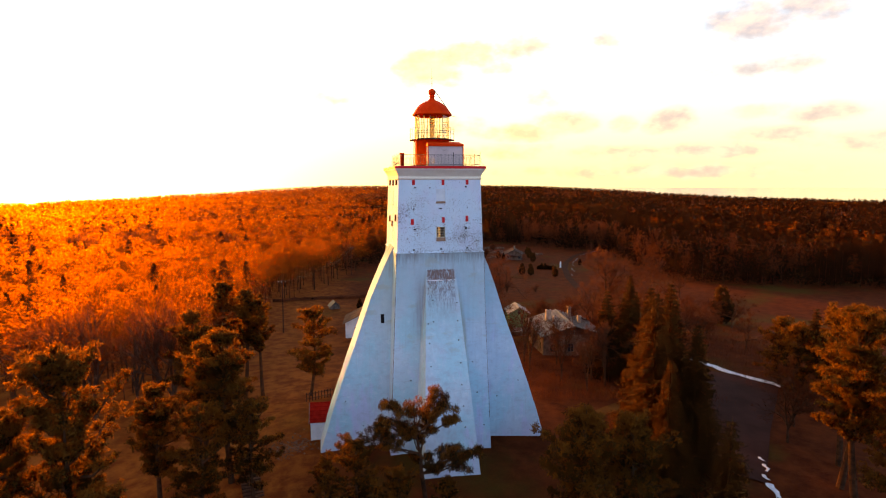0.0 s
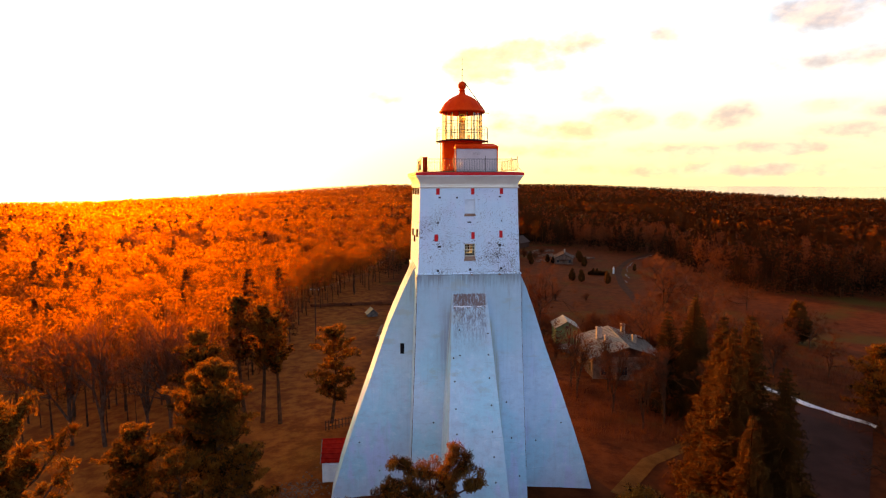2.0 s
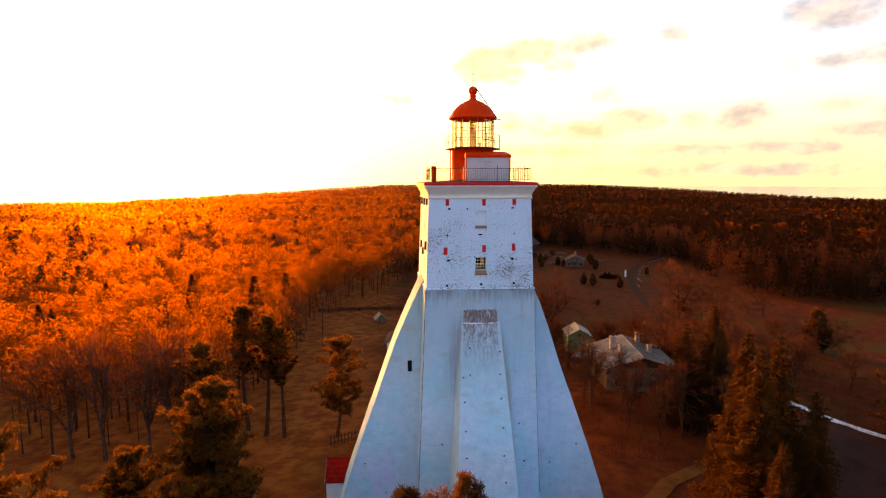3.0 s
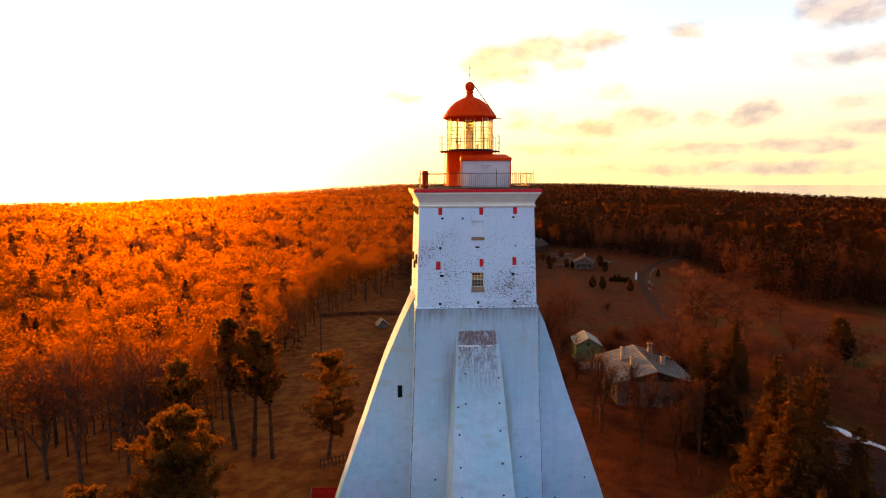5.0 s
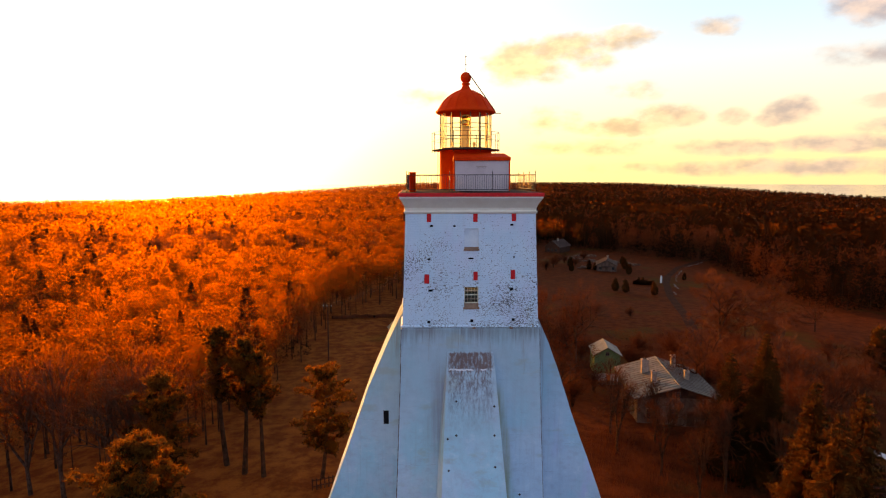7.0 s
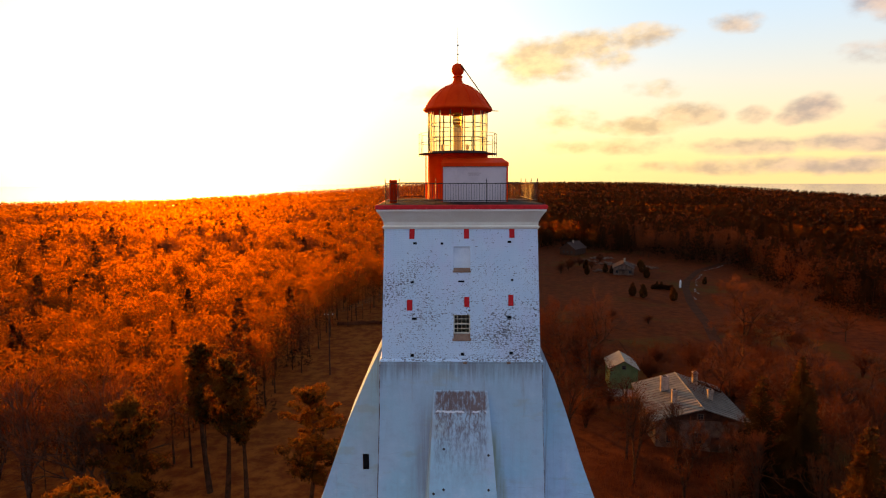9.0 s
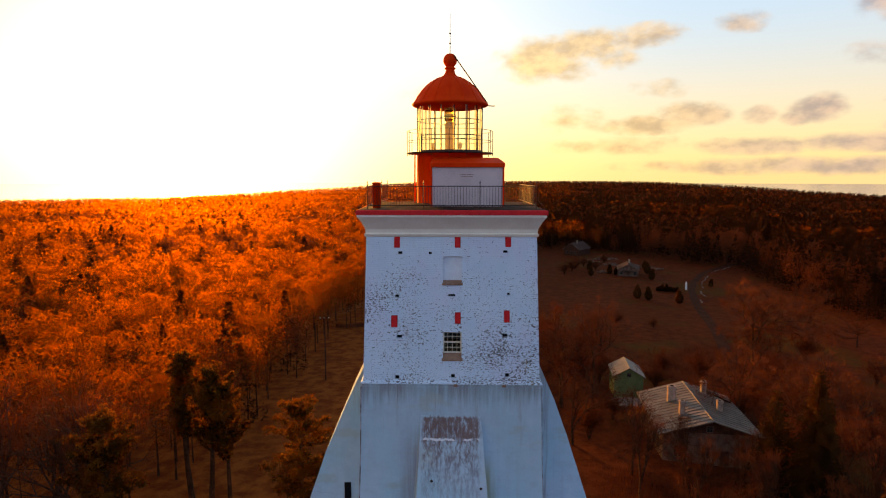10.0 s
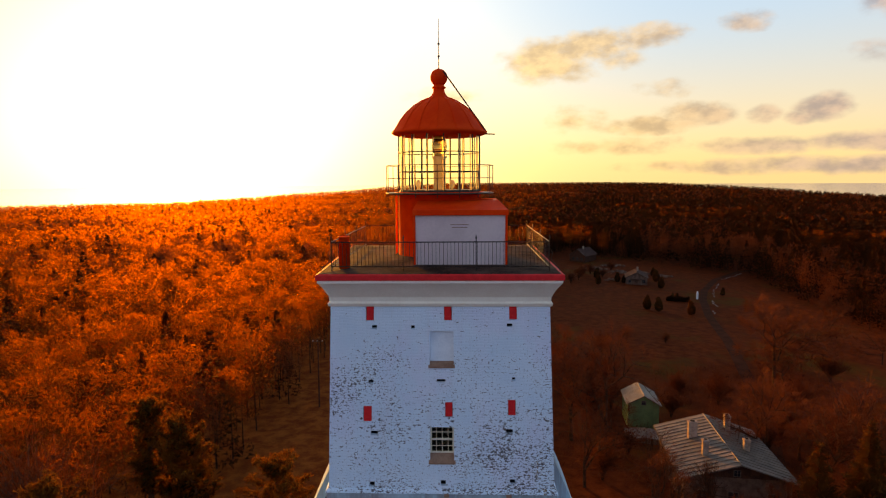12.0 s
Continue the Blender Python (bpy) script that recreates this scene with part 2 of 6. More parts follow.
def stained_plaster(n):
    """Whitewashed rough plaster with rain streaks, worn bare on the upper end of the front buttress."""
    c = n.coords()
    x, y, z = n.axes(c)
    wash = n.mix(n.noise(c, 0.6, 5), (0.45, 0.62, 0.74), (0.69, 0.81, 0.88))
    limed = n.span(n.noise(n.coords((1.0, 1.0, 0.7)), 0.23, 5, 0.6), 0.44, 0.62)
    wash = n.mix(n.math("MULTIPLY", limed, 0.85), wash, (0.40, 0.71, 0.80))
    pale = n.span(n.noise(n.coords((1.6, 1.6, 0.5)), 0.35, 4), 0.52, 0.66)
    wash = n.mix(n.math("MULTIPLY", pale, n.span(z, 14.0, 3.0, 0.15, 0.75)), wash, (0.66, 0.66, 0.88))
    streak = n.noise(n.coords((3.2, 3.2, 0.14)), 1.0, 7, 0.68)
    wash = n.mix(n.math("MULTIPLY", n.span(streak, 0.50, 0.72), 0.24), wash, (0.40, 0.41, 0.44))
    mottle = n.noise(n.coords((1.0, 1.0, 1.5)), 1.15, 7, 0.70)
    wash = n.mix(n.math("MULTIPLY", n.span(mottle, 0.48, 0.66), 0.36), wash, (0.42, 0.46, 0.53))
    wash = n.mix(n.math("MULTIPLY", n.span(mottle, 0.46, 0.34), 0.35), wash, (0.82, 0.88, 0.93))
    # joints between the lifts of plaster
    lift = n.math("FRACT", n.math("DIVIDE", n.math("ADD", z, n.math("MULTIPLY", n.noise(n.coords((1.0, 1.0, 0.25)), 0.5, 4, 0.6), 0.9)), 1.9))
    seam = n.math("MULTIPLY", n.span(n.math("ABSOLUTE", n.math("SUBTRACT", lift, 0.5)), 0.014, 0.005), n.span(n.noise(n.coords((0.7, 0.7, 0.9)), 0.6, 4), 0.52, 0.60))
    wash = n.mix(n.math("MULTIPLY", seam, 0.26), wash, (0.30, 0.31, 0.34))
    top = n.math("MULTIPLY", n.span(z, 15.5, 19.0), n.span(n.noise(n.coords((3.0, 3.0, 0.5)), 1.0, 6, 0.7), 0.40, 0.66))
    wash = n.mix(n.math("MULTIPLY", top, 0.40), wash, (0.31, 0.30, 0.31))
    grime = n.span(n.math("ADD", z, n.math("MULTIPLY", n.noise(n.coords((1.2, 1.2, 0.4)), 0.5, 6, 0.65), 9.0)), 12.5, 22.0)
    wash = n.mix(n.math("MULTIPLY", grime, 0.34), wash, (0.41, 0.40, 0.43))
    teal = n.math("MULTIPLY", n.span(n.math("ADD", z, n.math("MULTIPLY", n.noise(n.coords((0.8, 0.8, 0.5)), 0.5, 5, 0.6), 6.0)), 12.0, 19.5), 0.42)
    wash = n.mix(teal, wash, (0.38, 0.61, 0.66))
    rust = n.math("MULTIPLY", n.span(n.noise(n.coords((2.4, 2.4, 0.16)), 1.0, 7, 0.72), 0.54, 0.70), n.span(z, 12.5, 18.5))
    wash = n.mix(n.math("MULTIPLY", rust, 0.55), wash, (0.34, 0.27, 0.24))
    # drips below the ledge
    drip = n.noise(n.coords((5.5, 5.5, 0.22)), 1.0, 6, 0.72)
    soot = n.math("MULTIPLY", n.span(n.math("ADD", z, n.math("MULTIPLY", drip, 3.4)), 19.4, 20.9), n.span(n.noise(n.coords((0.7, 0.7, 0.2)), 0.8, 4), 0.30, 0.58, 0.25, 1.0))
    wash = n.mix(n.math("MULTIPLY", soot, 0.62), wash, (0.17, 0.12, 0.10))
    lime = n.math("MULTIPLY", n.span(n.noise(n.coords((0.6, 0.6, 1.4)), 0.7, 5, 0.6), 0.56, 0.68), n.span(z, 6.0, 11.0))
    wash = n.mix(n.math("MULTIPLY", lime, 0.4), wash, (0.46, 0.47, 0.38))
    # damp, algae-stained angles on both flanks of the front buttress
    f = n.math("DIVIDE", n.math("SUBTRACT", 17.42, z), 20.42)
    wall = n.math("MULTIPLY", n.span(y, -5.1, -4.8), n.span(y, -3.4, -3.8))
    wander = n.math("MULTIPLY", n.noise(n.coords((1.0, 1.0, 0.35)), 0.9, 5, 0.65), 1.3)
    east = n.math("SUBTRACT", x, n.math("MULTIPLY_ADD", f, 1.64, 1.46))
    algae = n.math("MULTIPLY", n.span(n.math("SUBTRACT", east, n.math("MULTIPLY", wander, 0.7)), 0.22, -0.30), n.math("MULTIPLY", n.span(east, -0.12, 0.0), n.span(n.math("ADD", z, wander), 16.4, 14.6)))
    algae = n.math("MULTIPLY", n.math("MULTIPLY", algae, wall), n.span(z, 0.0, 7.0, 0.35, 1.0))
    tears = n.span(n.noise(n.coords((3.6, 3.6, 0.12)), 1.0, 6, 0.7), 0.36, 0.58, 0.35, 1.0)
    wash = n.mix(n.math("MULTIPLY", n.math("MULTIPLY", algae, tears), 0.85), wash, (0.42, 0.41, 0.25))
    west = n.math("SUBTRACT", n.math("MULTIPLY_ADD", f, -0.94, -1.46), x)
    damp_patch = n.math("MULTIPLY", n.span(n.math("SUBTRACT", west, n.math("MULTIPLY", wander, 1.5)), 0.5, -0.7), n.math("MULTIPLY", n.span(west, -0.15, 0.05), n.math("MULTIPLY", n.span(z, 9.0, 12.6), n.span(z, 17.2, 15.0))))
    wash = n.mix(n.math("MULTIPLY", n.math("MULTIPLY", n.math("MULTIPLY", damp_patch, tears), wall), 0.75), wash, (0.33, 0.34, 0.40))
    # streaked inner end of the eastern buttress
    inner = n.math("MULTIPLY", n.math("MULTIPLY", n.span(x, 4.2, 4.5), n.span(n.math("ADD", x, wander), 6.6, 5.4)), n.math("MULTIPLY", n.span(y, -2.6, -2.2), n.span(z, 6.5, 12.5)))
    run = n.noise(n.coords((4.2, 4.2, 0.18)), 1.0, 6, 0.7)
    wash = n.mix(n.math("MULTIPLY", inner, n.span(run, 0.46, 0.60, 0.1, 0.75)), wash, (0.33, 0.32, 0.33))
    # scuffs and hairline marks
    scuff = n.span(n.noise(n.coords((1.0, 1.0, 2.4)), 2.1, 6, 0.74), 0.665, 0.70)
    wash = n.mix(n.math("MULTIPLY", scuff, 0.45), wash, (0.33, 0.35, 0.40))
    # bare patch
    wob = n.math("MULTIPLY", n.math("SUBTRACT", n.noise(n.coords((5.0, 5.0, 1.0)), 1.0, 6, 0.7), 0.5), 1.0)
    inx = n.span(n.math("ADD", n.math("ABSOLUTE", x), n.math("MULTIPLY", wob, 0.5)), 1.50, 1.28)
    upper = n.math("MULTIPLY", n.span(n.math("ADD", z, n.math("MULTIPLY", wob, 0.5)), 17.46, 17.32), n.span(n.math("ADD", z, n.math("MULTIPLY", wob, 2.6)), 11.8, 15.4))
    front = n.span(y, -4.02, -4.10)
    scab = n.math("ADD", n.noise(n.coords((2.6, 2.6, 0.40)), 2.4, 7, 0.75), n.math("MULTIPLY", n.span(z, 16.1, 16.7), 0.10))
    scab = n.math("MULTIPLY", n.span(scab, 0.40, 0.62), n.span(z, 12.4, 16.8, 0.5, 1.0))
    bare = n.math("MULTIPLY", n.math("MULTIPLY", inx, upper), n.math("MULTIPLY", front, scab))
    stone = n.mix(n.noise(c, 3.0, 5), (0.13, 0.045, 0.028), (0.27, 0.135, 0.10))
    stone = n.mix(n.span(z, 16.3, 14.6), stone, (0.20, 0.16, 0.18))
    wash = n.mix(n.math("MULTIPLY", bare, 0.88), wash, stone)
    line = n.math("MULTIPLY", inx, n.span(n.math("ABSOLUTE", n.math("SUBTRACT", n.math("ADD", z, n.math("MULTIPLY", wob, 0.3)), 16.35)), 0.07, 0.03))
    wash = n.mix(n.math("MULTIPLY", n.math("MULTIPLY", line, front), n.span(n.noise(c, 2.5, 4), 0.40, 0.5)), wash, (0.80, 0.78, 0.76))
    damp = n.span(n.math("ADD", z, n.math("MULTIPLY", n.noise(c, 0.5, 4), 3.0)), 2.4, 0.2)
    return n.mix(n.math("MULTIPLY", damp, 0.35), wash, (0.44, 0.44, 0.52))


LIMEWASH = surface("limewashed_brick", limewashed_brick, 0.85, bump=brick_relief, distance=0.02, strength=0.5)
PLASTER = surface("stained_plaster", stained_plaster, 0.9, bump=lambda n: n.math("ADD", n.math("MULTIPLY", n.noise(n.coords(), 1.1, 4), 1.0), n.math("MULTIPLY", n.noise(n.coords(), 9.0, 6), 0.25)), distance=0.06, strength=0.6)
CORNICE = surface("cornice_paint", blotchy((0.88, 0.78, 0.62), (0.95, 0.87, 0.71), 1.2, 14), 0.75, bump=grain(12), strength=0.2)
ANNEX = surface("pale_annex_paint", blotchy((0.64, 0.49, 0.46), (0.74, 0.58, 0.54), 0.8, 10), 0.75, bump=grain(14), strength=0.15)
RED = surface("red_paint", blotchy((0.84, 0.034, 0.002), (0.94, 0.056, 0.004), 1.4, 12), 0.65, gloss=0.06, bump=grain(10), strength=0.12, distance=0.01)
SHUTTER = surface("shutter_red", blotchy((0.70, 0.010, 0.010), (0.86, 0.018, 0.018), 3, 30), 0.7, bump=grain(30), strength=0.2)
HUT_RED = surface("hut_roof_red", blotchy((0.24, 0.008, 0.005), (0.34, 0.014, 0.008), 2, 20), 0.75, bump=grain(20), strength=0.2)
DECK = surface("deck_roofing", blotchy((0.025, 0.015, 0.012), (0.10, 0.060, 0.045), 0.9, 9), 0.8, bump=grain(8), strength=0.3)
IRON = surface("black_iron", blotchy((0.03, 0.025, 0.022), (0.08, 0.045, 0.03), 5, 40), 0.5, 0.6)
DARK = surface("dark_hole", (0.012, 0.011, 0.012), 0.9)
FRAME = surface("cream_window_paint", blotchy((0.66, 0.58, 0.40), (0.78, 0.70, 0.52), 4, 30), 0.55)
NICHE = surface("niche_paint", blotchy((0.66, 0.72, 0.76), (0.80, 0.85, 0.87), 1.6, 14), 0.85, bump=grain(9), strength=0.25)
SILL = surface("weathered_sill", blotchy((0.24, 0.125, 0.08), (0.36, 0.21, 0.14), 3, 20), 0.85, bump=grain(15), strength=0.3)
# chipped edge colour, darkened for the shade of the reveal beside it
REVEAL_EDGE = surface("shaded_worn_arris", blotchy((0.14, 0.09, 0.07), (0.46, 0.44, 0.46), 2.2, 12, 0.42, 0.58), 0.9)
BRASS = surface("brass", blotchy((0.55, 0.36, 0.10), (0.70, 0.50, 0.18), 5, 30), 0.28, 1.0)
PILLAR = surface("lamp_pillar_paint", blotchy((0.80, 0.74, 0.56), (0.90, 0.84, 0.66), 3, 20), 0.5, thin=0.75)


def make_glass(name, tint=(1, 1, 1)):
    m = bpy.data.materials.new(name)
    m.use_nodes = True
    n = Nodes(m.node_tree)
    gl = m.node_tree.nodes.new("ShaderNodeBsdfGlossy")
    gl.inputs["Roughness"].default_value = 0.03
    tr = m.node_tree.nodes.new("ShaderNodeBsdfTransparent")
    tr.inputs[0].default_value = (*tint, 1)
    fr = m.node_tree.nodes.new("ShaderNodeFresnel")
    fr.inputs[0].default_value = 1.3
    ms = m.node_tree.nodes.new("ShaderNodeMixShader")
    n.link(n.math("MULTIPLY", fr.outputs[0], 0.14), ms.inputs[0])
    n.link(tr.outputs[0], ms.inputs[1])
    n.link(gl.outputs[0], ms.inputs[2])
    o = m.node_tree.nodes.new("ShaderNodeOutputMaterial")
    n.link(ms.outputs[0], o.inputs[0])
    return m


GLASS = make_glass("lantern_glass", (0.96, 0.94, 0.80))
PANE = make_glass("window_glass", (0.72, 0.70, 0.62))


def make_prism(name, tint):
    m = bpy.data.materials.new(name)
    m.use_nodes = True
    n = Nodes(m.node_tree)
    p = m.node_tree.nodes.new("ShaderNodeBsdfPrincipled")
    n.put(p.inputs["Base Color"], n.mix(n.span(n.noise(n.coords(), 5.0, 3), 0.45, 0.65), tint, (0.95, 0.72, 0.36)))
    p.inputs["Transmission Weight"].default_value, p.inputs["Roughness"].default_value, p.inputs["IOR"].default_value = 1.0, 0.08, 1.5
    o = m.node_tree.nodes.new("ShaderNodeOutputMaterial")
    n.link(p.outputs[0], o.inputs[0])
    return m


LENS = make_prism("lens_prism_glass", (0.50, 0.22, 0.05))


def turf(n):
    """Dead winter grass, moss and bare soil."""
    c = n.coords()
    big = n.noise(c, 0.045, 5, 0.6)
    mid = n.noise(c, 0.5, 5, 0.65)
    fine = n.noise(c, 6.0, 4, 0.7)
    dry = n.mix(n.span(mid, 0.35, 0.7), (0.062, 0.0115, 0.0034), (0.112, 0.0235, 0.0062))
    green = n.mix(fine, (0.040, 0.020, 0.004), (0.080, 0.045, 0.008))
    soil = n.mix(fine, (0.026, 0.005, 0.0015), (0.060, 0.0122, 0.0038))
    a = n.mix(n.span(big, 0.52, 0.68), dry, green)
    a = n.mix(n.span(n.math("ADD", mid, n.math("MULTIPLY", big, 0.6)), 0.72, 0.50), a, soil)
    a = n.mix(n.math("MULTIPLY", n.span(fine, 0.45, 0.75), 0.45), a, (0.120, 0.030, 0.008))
    # paler dry grass west of the tower with the low sun's glare put into its colour, browner rough ground elsewhere
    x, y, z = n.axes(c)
    west_glare = n.span(n.math("ADD", x, n.math("MULTIPLY", n.noise(c, 0.06, 4), 26.0)), 8.0, -6.0)
    glare_straw = n.mix(n.span(mid, 0.35, 0.65), (0.155, 0.033, 0.007), (0.30, 0.086, 0.016))
    return n.mix(n.math("MULTIPLY", west_glare, n.span(fine, 0.25, 0.6, 0.45, 0.85)), a, glare_straw)


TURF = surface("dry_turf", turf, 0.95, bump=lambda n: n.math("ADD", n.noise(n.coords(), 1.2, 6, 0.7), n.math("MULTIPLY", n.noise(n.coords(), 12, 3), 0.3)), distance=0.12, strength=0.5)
GRAVEL = surface("gravel", blotchy((0.030, 0.0085, 0.0045), (0.058, 0.0185, 0.010), 0.35, 14), 0.85, bump=grain(25), strength=0.4)
WORN = surface("worn_grass", blotchy((0.085, 0.030, 0.007), (0.15, 0.056, 0.013), 0.5, 7), 0.95, bump=grain(9), strength=0.3)
ASPHALT = surface("asphalt", blotchy((0.034, 0.0115, 0.0085), (0.060, 0.022, 0.017), 0.25, 20), 0.8, bump=grain(30), strength=0.3)
SNOW = surface("old_snow", blotchy((0.62, 0.62, 0.68), (0.82, 0.82, 0.86), 2, 12), 0.7, bump=grain(5), strength=0.5, distance=0.06)
SLUSH = surface("dirty_snow", blotchy((0.10, 0.085, 0.08), (0.26, 0.235, 0.245), 1.5, 9), 0.8, bump=grain(5), strength=0.4)
SEA = surface("sea_water", blotchy((0.05, 0.050, 0.060), (0.08, 0.075, 0.085), 0.01, 0.2), 0.07, bump=grain(0.15), strength=0.05, distance=0.2, gloss=0.8)
# pine needles of the woods, with back-lit glare put into a brighter, redder colour
GLARE_NEEDLE = surface("pine_needles", blotchy((0.165, 0.036, 0.004), (0.32, 0.076, 0.008), 0.25, 2), 0.75, thin=0.60, forward=0.20, gaps=0.45)
PINE = surface("long_pine_needles", blotchy((0.090, 0.035, 0.006), (0.20, 0.076, 0.012), 0.3, 2.5), 0.75, thin=0.55, forward=0.2, gaps=0.22)
SPRUCE = surface("spruce_needles", blotchy((0.048, 0.019, 0.005), (0.12, 0.042, 0.008), 0.25, 2), 0.8, thin=0.26, forward=0.2, gaps=0.18)
# darker copy of the spruce needles, the eastern woods' shade put into the colour
SHADE_NEEDLE = surface("shaded_needles", blotchy((0.024, 0.0070, 0.0024), (0.058, 0.0165, 0.0042), 0.25, 2), 0.85, thin=0.06, gaps=0.35)
TWIG = surface("bare_twigs", blotchy((0.076, 0.020, 0.009), (0.15, 0.041, 0.016), 0.25, 2), 0.85, thin=0.19, forward=0.2, gaps=0.12)
BARK = surface("bark", blotchy((0.035, 0.017, 0.009), (0.10, 0.042, 0.022), 2, 14), 0.9, bump=grain(12), strength=0.6)
BIRCH = surface("birch_bark", blotchy((0.045, 0.020, 0.011), (0.11, 0.052, 0.032), 2, 8), 0.8)
WOOD = surface("grey_wood", blotchy((0.09, 0.065, 0.05), (0.19, 0.14, 0.11), 1.5, 16), 0.85, bump=grain(20), strength=0.3)
BROWN = surface("brown_boards", blotchy((0.050, 0.020, 0.013), (0.10, 0.042, 0.025), 1.5, 12), 0.8, bump=grain(20), strength=0.3)
STONE = surface("limestone_wall", blotchy((0.085, 0.045, 0.030), (0.18, 0.105, 0.075), 1.1, 9), 0.9, bump=grain(6), strength=0.5, distance=0.03)
SHEET = surface("tin_roof", blotchy((0.080, 0.058, 0.044), (0.16, 0.118, 0.092), 0.7, 8), 0.55, 0.0, bump=grain(6), strength=0.15)
TILEROOF = surface("dark_roof", blotchy((0.05, 0.025, 0.02), (0.11, 0.06, 0.045), 0.8, 10), 0.8, bump=grain(9), strength=0.3)
GREEN = surface("green_boards", blotchy((0.085, 0.135, 0.045), (0.13, 0.19, 0.068), 1.2, 10), 0.7, bump=grain(12), strength=0.2)
WHITE = surface("white_render", blotchy((0.60, 0.60, 0.62), (0.78, 0.78, 0.78), 1.0, 10), 0.85, bump=grain(10), strength=0.2)
CHIMNEY = surface("chimney_render", blotchy((0.26, 0.18, 0.13), (0.42, 0.32, 0.25), 2, 10), 0.85, bump=grain(10), strength=0.3)


# ---- building helpers ----
def empty(name, x=0, y=0, z=0, rz=0):
    ob = new(name)
    ob.empty_display_size = 0.5
    ob.matrix_basis = pose(x, y, z, 0, 0, rz)
    return ob


def raw_mesh(name, verts, faces, mats, index=None, smooth=False):
    me = bpy.data.meshes.new(name)
    me.from_pydata([tuple(v) for v in verts], [], [tuple(f) for f in faces])
    for m in mats if isinstance(mats, (list, tuple)) else [mats]:
        me.materials.append(m)
    if index is not None:
        me.polygons.foreach_set("material_index", np.asarray(index, dtype=np.int32))
    if smooth:
        me.polygons.foreach_set("use_smooth", np.ones(len(me.polygons), dtype=bool))
    me.update()
    return me


def part(name, bm, material, parent, label="", smooth=False):
    """Links a bmesh as one mesh object under a thing or a part."""
    bmesh.ops.recalc_face_normals(bm, faces=bm.faces)
    me = bpy.data.meshes.new(name)
    bm.to_mesh(me)
    bm.free()
    me.materials.append(material)
    if smooth:
        me.polygons.foreach_set("use_smooth", np.ones(len(me.polygons), dtype=bool))
    ob = new(name, me)
    ob.parent = parent
    return tagged(ob, label)


def piece(name, me, parent, m=None, label=""):
    ob = new(name, me)
    ob.parent = parent
    if m is not None:
        ob.matrix_basis = m
    return tagged(ob, label)


def box(bm, x0, x1, y0, y1, z0, z1, bevel=0.0):
    vs = [bm.verts.new(p) for p in ((x0, y0, z0), (x1, y0, z0), (x1, y1, z0), (x0, y1, z0), (x0, y0, z1), (x1, y0, z1), (x1, y1, z1), (x0, y1, z1))]
    fs = [bm.faces.new([vs[i] for i in q]) for q in ((0, 3, 2, 1), (4, 5, 6, 7), (0, 1, 5, 4), (1, 2, 6, 5), (2, 3, 7, 6), (3, 0, 4, 7))]
    if bevel:
        es = list({e for f in fs for e in f.edges})
        bmesh.ops.bevel(bm, geom=es, offset=bevel, segments=1, affect="EDGES")
    return bm


def bar(bm, a, b, r0, r1=None, sides=6):
    """A tapered rod from a to b."""
    a, b = Vector(a), Vector(b)
    r1 = r0 if r1 is None else r1
    d = (b - a).normalized()
    u = d.orthogonal().normalized()
    w = d.cross(u)
    rings = []
    for p, r in ((a, r0), (b, r1)):
        rings.append([bm.verts.new(p + (u * math.cos(k * 2 * math.pi / sides) + w * math.sin(k * 2 * math.pi / sides)) * r) for k in range(sides)])
    for k in range(sides):
        bm.faces.new((rings[0][k], rings[0][(k + 1) % sides], rings[1][(k + 1) % sides], rings[1][k]))
    bm.faces.new(rings[0][::-1])
    bm.faces.new(rings[1])
    return bm


def limb(bm, pts, r0, r1, sides=6):
    k = len(pts) - 1
    for i in range(k):
        ra, rb = r0 + (r1 - r0) * i / k, r0 + (r1 - r0) * (i + 1) / k
        bar(bm, pts[i], pts[i + 1], ra, rb, sides)


def lathe(bm, profile, sides=32, cx=0.0, cy=0.0):
    rings = []
    for r, z in profile:
        rings.append([bm.verts.new((cx + r * math.cos(k * 2 * math.pi / sides), cy + r * math.sin(k * 2 * math.pi / sides), z)) for k in range(sides)])
    for lo, hi in zip(rings, rings[1:]):
        for k in range(sides):
            bm.faces.new((lo[k], lo[(k + 1) % sides], hi[(k + 1) % sides], hi[k]))
    bm.faces.new(rings[0][::-1])
    bm.faces.new(rings[-1])
    return bm


def square_rings(bm, rings):
    """A loft of rectangles (half x, half y, z)."""
    made = []
    for hx, hy, z in rings:
        made.append([bm.verts.new(p) for p in ((-hx, -hy, z), (hx, -hy, z), (hx, hy, z), (-hx, hy, z))])
    for lo, hi in zip(made, made[1:]):
        for k in range(4):
            bm.faces.new((lo[k], lo[(k + 1) % 4], hi[(k + 1) % 4], hi[k]))
    bm.faces.new(made[0][::-1])
    bm.faces.new(made[-1])
    return bm


